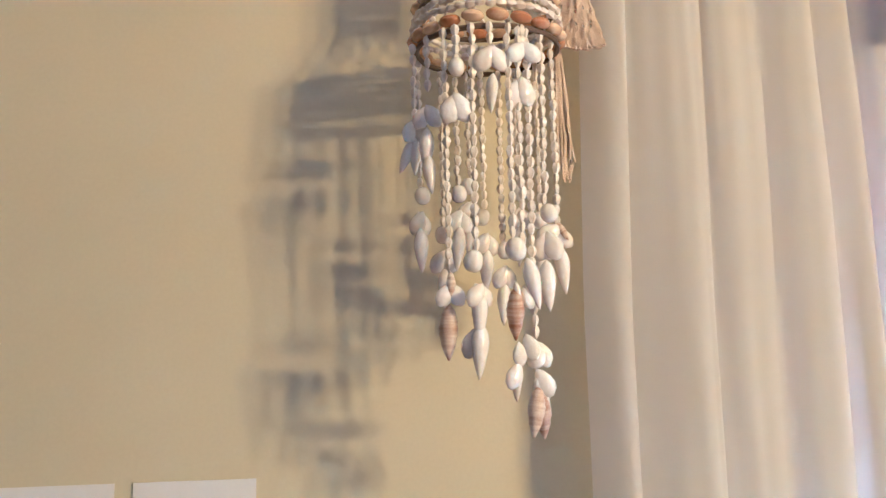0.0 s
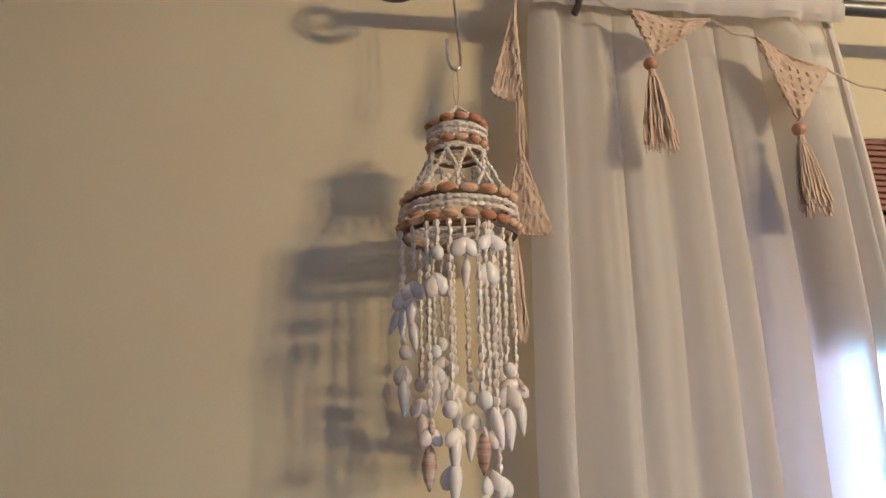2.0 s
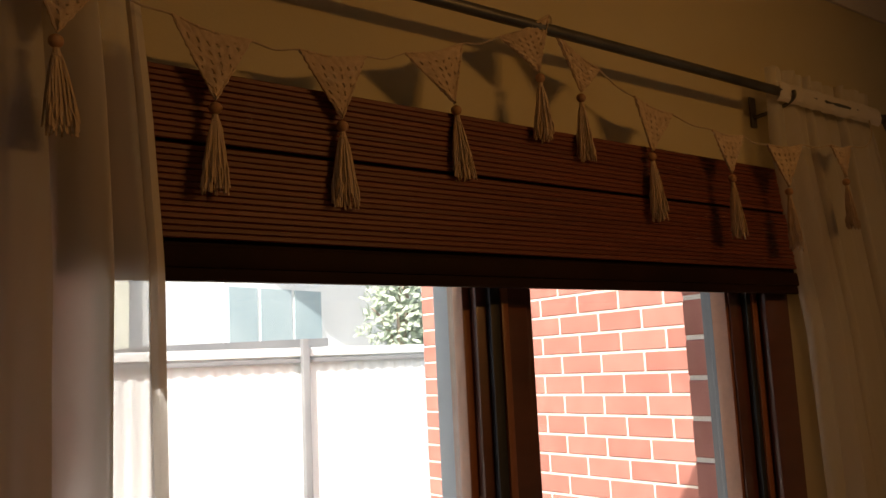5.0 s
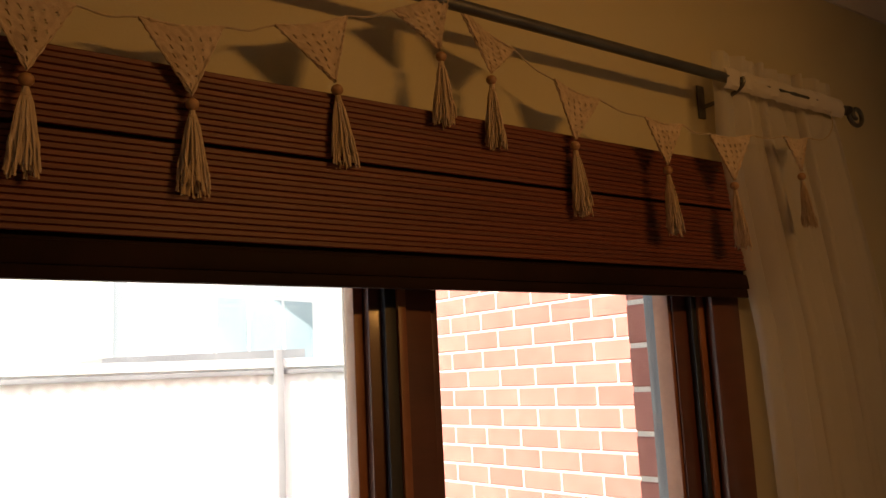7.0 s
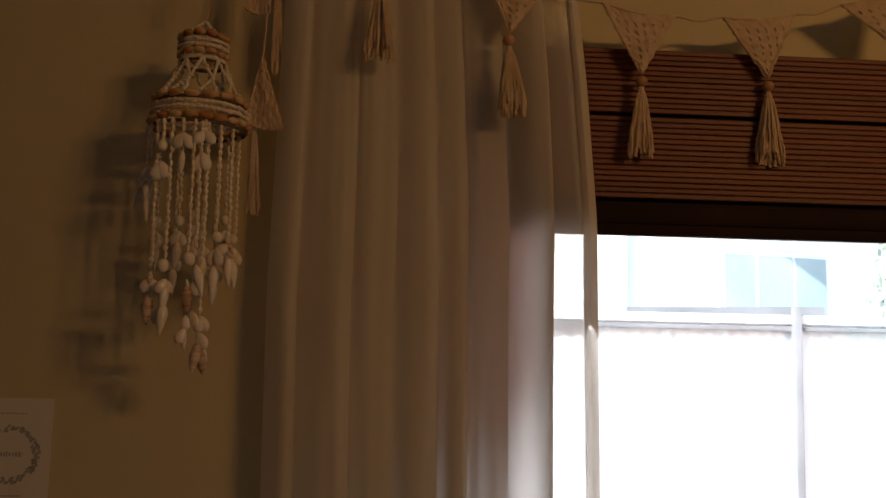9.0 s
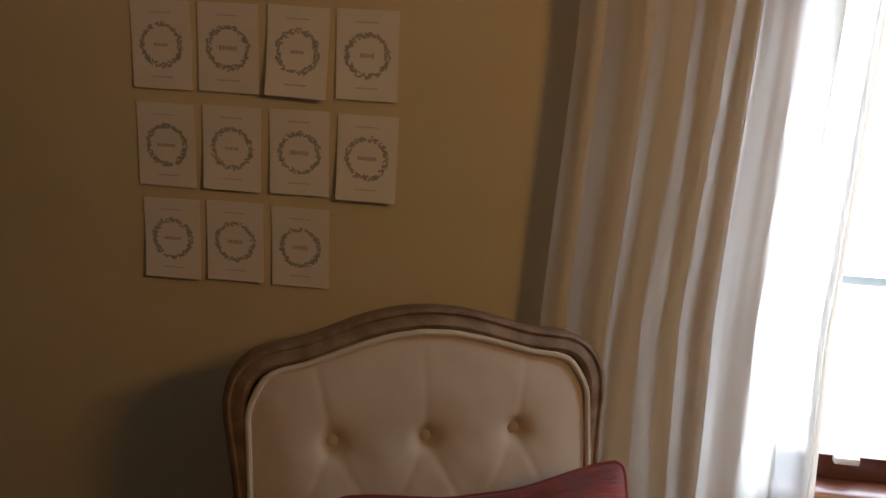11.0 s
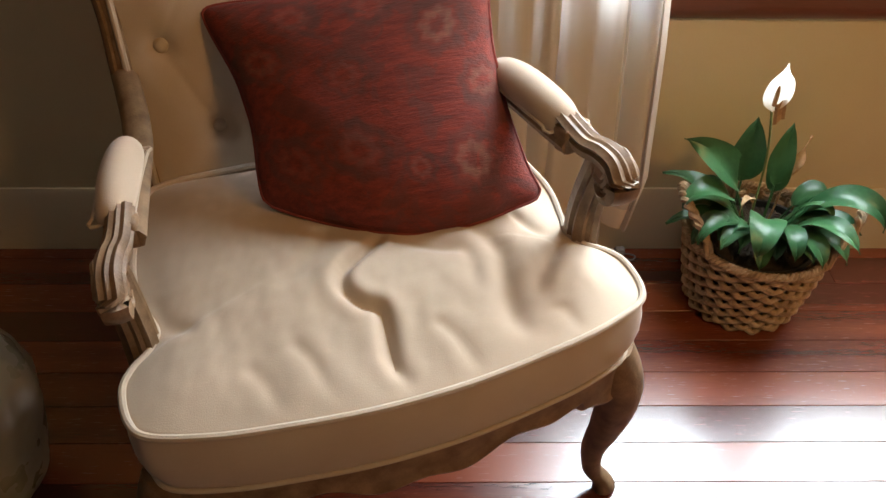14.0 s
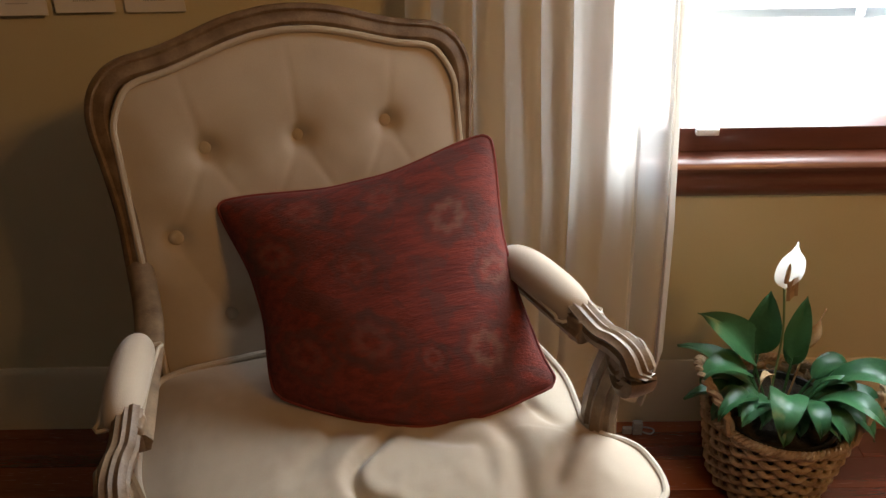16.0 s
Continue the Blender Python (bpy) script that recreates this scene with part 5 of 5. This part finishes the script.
# ---- small things on the floor ----
bag = thing("plastic_bag", pose(-0.06, -0.70, 0), "bulging grey-green plastic bag standing on the floorboards", "bag")
bm = lathe(bmesh.new(), smooth_profile([(0.001, 0.0), (0.10, 0.001), (0.155, 0.05), (0.188, 0.12), (0.203, 0.20), (0.196, 0.29), (0.170, 0.37), (0.110, 0.45), (0.050, 0.485), (0.030, 0.50)]), 72)
for v in bm.verts:
    a, k = math.atan2(v.co.y, v.co.x), min(1.0, v.co.z / 0.06)
    fold = 0.018 * noise.noise((2.2 * math.cos(a), 2.2 * math.sin(a), v.co.z * 9)) - 0.012 * abs(noise.noise((5 * math.cos(a), 5 * math.sin(a), v.co.z * 16 + 4))) - 0.006 * abs(noise.noise((13 * math.cos(a), 13 * math.sin(a), v.co.z * 40)))
    v.co.x, v.co.y = v.co.x + fold * k * math.cos(a), v.co.y + fold * k * math.sin(a)
part("body", bm, M_JAR, bag)
bm = bmesh.new()
loft(bm, [[Vector(((r + 0.010 * math.sin(7 * a + 9 * z)) * math.cos(a), (r + 0.010 * math.sin(5 * a)) * math.sin(a), z)) for a in (2 * math.pi * q / 40 for q in range(40))] for r, z in ((0.026, 0.499), (0.022, 0.512), (0.034, 0.535), (0.062, 0.56))], cap=False)
part("gathered_neck", bm, M_JAR, bag, "twisted and gathered bag neck")
peg = thing("plastic_peg", pose(1.235, -0.055, 0.0), "small cloudy plastic clip lying on the floorboards", "clip")
bm = block(bmesh.new(), (-0.011, -0.008, 0.0), (0.011, 0.008, 0.034), 0.003)
block(bm, (-0.034, -0.005, 0.0), (-0.012, 0.005, 0.018), 0.003)
part("body", bm, M_CLEAR, peg)
part("lead", tube(bmesh.new(), smooth_path([(0.01, 0, 0.004), (0.03, -0.008, 0.004), (0.04, 0.005, 0.004), (0.02, 0.014, 0.004), (-0.03, 0.012, 0.004)], 5), 0.002, 6), M_CLEAR, peg)

# ---- outdoors ----
GZ = -0.17
bm = bmesh.new()
block(bm, (-90, -90, GZ - 0.1), (90, 90, GZ))
tagged(part("ground", bm, M_GROUND, smooth=False), "pale paved ground outside the window", "ground", kind="structure")

fence = thing("fence", pose(0, 3.55, GZ + 0.04), "pale corrugated sheet fence with a capping rail and posts", "fence")
bm = bmesh.new()
pts = [(-3.0 + 0.02 * k, 0.005 * math.sin(2 * math.pi * k / 4.2)) for k in range(560)]
loft(bm, [[Vector((x, y, z)) for x, y in pts] for z in (0.03, 2.0)], cap=False, around=False)
part("sheet", bm, M_FENCE, fence)
part("capping", block(bmesh.new(), (-3.0, -0.03, 2.0), (8.2, 0.03, 2.05), 0.006), M_FENCE, fence)
part("rail", block(bmesh.new(), (-3.0, -0.035, 1.96), (8.2, -0.011, 1.985), 0.004), M_GREYP, fence)
for x in (-1.4, 0.95, 3.25, 5.6):
    part("post", block(bmesh.new(), (x - 0.022, -0.075, 0.0), (x + 0.022, -0.036, 2.10), 0.004), M_GREYP, fence)

shed = thing("shed", pose(0, 0, GZ), "low shed with a thin sloping grey roof behind the fence", "shed")
bm = bmesh.new()
loft(bm, [[Vector((x, y, z + 0.022 * (x - 2.0))) for x, y, z in ((2.35, y, 2.07), (3.55, y, 2.07), (3.55, y, 2.12), (2.35, y, 2.12))] for y in (3.75, 5.2)])
part("roof", bm, M_GREYP, shed, smooth=False)
part("wall", block(bmesh.new(), (2.45, 3.85, 0), (3.45, 5.1, 2.06)), M_FENCE, shed, smooth=False)

house = thing("neighbour_house", pose(0, 0, GZ), "neighbouring rendered house with a blue-grey window", "house")
part("wall", block(bmesh.new(), (-4.0, 7.0, 0), (3.30, 9.5, 4.6)), M_RENDER, house, "pale green rendered wall", smooth=False)
# the white wing stands at an angle
ANGLED = pose(3.31, 7.1, 0, 0, 0, 18)


def angled(name, a, b, material, parent, label="", bevel=0.0):
    bm = block(bmesh.new(), a, b, bevel)
    bmesh.ops.transform(bm, matrix=ANGLED, verts=list(bm.verts))
    return part(name, bm, material, parent, label, smooth=False)


angled("wall", (0, 0, 0), (4.6, 3.0, 4.6), M_RENDERW, house, "white rendered wall")
hw = angled("window", (1.12, -0.05, 2.0), (2.60, -0.001, 2.92), M_RENDERW, house, "white window frame", 0.01)
for a, b in ((1.17, 1.56), (1.61, 2.07), (2.12, 2.55)):
    angled("pane", (a, -0.064, 2.06), (b, -0.0505, 2.87), M_BLUEGL, hw)
part("roof", block(bmesh.new(), (-4.4, 6.6, 4.6), (8.2, 11.5, 4.75)), M_GREYP, house, smooth=False)

tree = thing("tree", pose(5.62, 6.0, GZ) @ Matrix.Scale(0.80, 4), "leafy green tree behind the fence", "tree")
part("trunk", tube(bmesh.new(), smooth_path([(0, 0, 0), (0.05, 0, 1.0), (-0.02, 0.05, 2.2), (0.1, 0, 3.6), (0.05, 0, 5.0)], 5), lambda s: 0.11 - 0.07 * s, 10), M_BARK, tree)
bm = bmesh.new()
rt = random.Random(8)
for k in range(9):
    a, z = rt.uniform(0, 6.28), rt.uniform(1.2, 4.0)
    tube(bm, smooth_path([(0, 0, z), (0.2 * math.cos(a), 0.2 * math.sin(a), z + 0.4), (0.36 * math.cos(a), 0.36 * math.sin(a), z + 0.6)], 4), lambda s: 0.04 - 0.03 * s, 6)
part("limbs", bm, M_BARK, tree)
verts, faces = [], []
for k in range(4200):
    a, z = rt.uniform(0, 6.283), rt.uniform(0.9, 5.6)
    r = (1.3 - 0.35 * abs(z - 2.8)) * rt.uniform(0.15, 1.0) ** 0.5 * (0.33 + 0.09 * math.sin(3 * a + 2 * z))
    c = Vector((r * math.cos(a), r * math.sin(a), z))
    u = Vector((rt.uniform(-1, 1), rt.uniform(-1, 1), rt.uniform(-1, 1))).normalized()
    w = u.orthogonal().normalized()
    n0 = len(verts)
    verts += [tuple(c - u * 0.075), tuple(c + w * 0.036), tuple(c + u * 0.075), tuple(c - w * 0.036)]
    faces.append((n0, n0 + 1, n0 + 2, n0 + 3))
me = bpy.data.meshes.new("crown")
me.from_pydata(verts, [], faces)
me.materials.append(M_TREELF)
crown = tagged(new("crown", me), kind="stuff")
crown.parent = tree

# ---- floorboards ----
floor = tagged(part("floor", block(bmesh.new(), (X0, Y0, -0.1), (X1, 0.1, -0.0185)), M_DARK, smooth=False), "polished red-brown hardwood floorboards", "floor", kind="structure")
BW = 0.0876
rf = random.Random(17)
lengths = [1.3, 1.9, 2.6, 3.2]
boards = {}


def board_mesh(ln):
    bm = block(bmesh.new(), (-ln / 2 + 0.0006, -BW / 2 + 0.0005, -0.018), (ln / 2 - 0.0006, BW / 2 - 0.0005, 0.0), 0.0007, 1)
    me = bpy.data.meshes.new("floorboard")
    bm.to_mesh(me)
    bm.free()
    me.materials.append(M_BOARD)
    return me


edge_y = -0.402 + 5 * BW
rowi = 0
while edge_y - rowi * BW > Y0:
    y = edge_y - BW * (rowi + 0.5)
    rowi += 1
    if y - BW / 2 > -0.001:
        continue
    cuts = [X0]
    cuts.append(X0 + rf.uniform(0.5, 2.4))
    while cuts[-1] < X1 - 2.9:
        cuts.append(cuts[-1] + rf.choice(lengths))
    for x0, x1 in zip(cuts, cuts[1:]):
        ln = round(x1 - x0, 4)
        if ln not in boards:
            boards[ln] = board_mesh(ln)
        shared("floorboard", boards[ln], floor, pose((x0 + x1) / 2, y, 0))
    boards_end = board_mesh(X1 - cuts[-1])
    shared("floorboard", boards_end, floor, pose((cuts[-1] + X1) / 2, y, 0))

# ---- brick wing ----
wing = tagged(part("wing_wall", block(bmesh.new(), (3.6545, 0.27, GZ), (3.9, 2.855, 3.4)), M_MORTAR, smooth=False), "orange-red brick wall of the house wing", "wall", kind="structure")
BL, BH, PIT = 0.230, 0.078, 0.0885


def brick_mesh(length, depth):
    bm = block(bmesh.new(), (0, 0, 0), (depth, length, BH), 0.003, 1)
    me = bpy.data.meshes.new("brick")
    bm.to_mesh(me)
    bm.free()
    me.materials.append(M_BRICK)
    return me


full, halfb = brick_mesh(BL, 0.05), brick_mesh(0.11, 0.05)
for c in range(20):
    z = 0.9165 + PIT * c
    y, first = 2.859, True
    while y > 0.35:
        short = first and c % 2
        y -= (0.11 if short else BL)
        shared("brick", halfb if short else full, wing, pose(3.65, y, z))
        y -= 0.010
        first = False
bm = bmesh.new()
for c in range(1, 15):
    z = 0.9165 - PIT * c
    for k in range(11):
        block(bm, (3.6505, 0.36 + 0.24 * k - (0.12 if c % 2 else 0) + 0.12, z), (3.6542, 0.59 + 0.24 * k - (0.12 if c % 2 else 0) + 0.12, z + BH))
low = tagged(part("lower_bricks", bm, M_BRICK, wing, smooth=False), kind="stuff")
pier = tagged(part("brick_reveal", block(bmesh.new(), (2.444, 0.094, GZ), (2.76, 0.158, 2.9)), M_MORTAR, smooth=False), "brick edge of the window opening outside", "wall", kind="structure")
bm = block(bmesh.new(), (0, 0, 0), (0.23, 0.068, BH), 0.003, 1)
me = bpy.data.meshes.new("brick")
bm.to_mesh(me)
bm.free()
me.materials.append(M_BRICK)
for c in range(19):
    shared("brick", me, pier, pose(2.440, 0.092, 0.6645 + PIT * c))
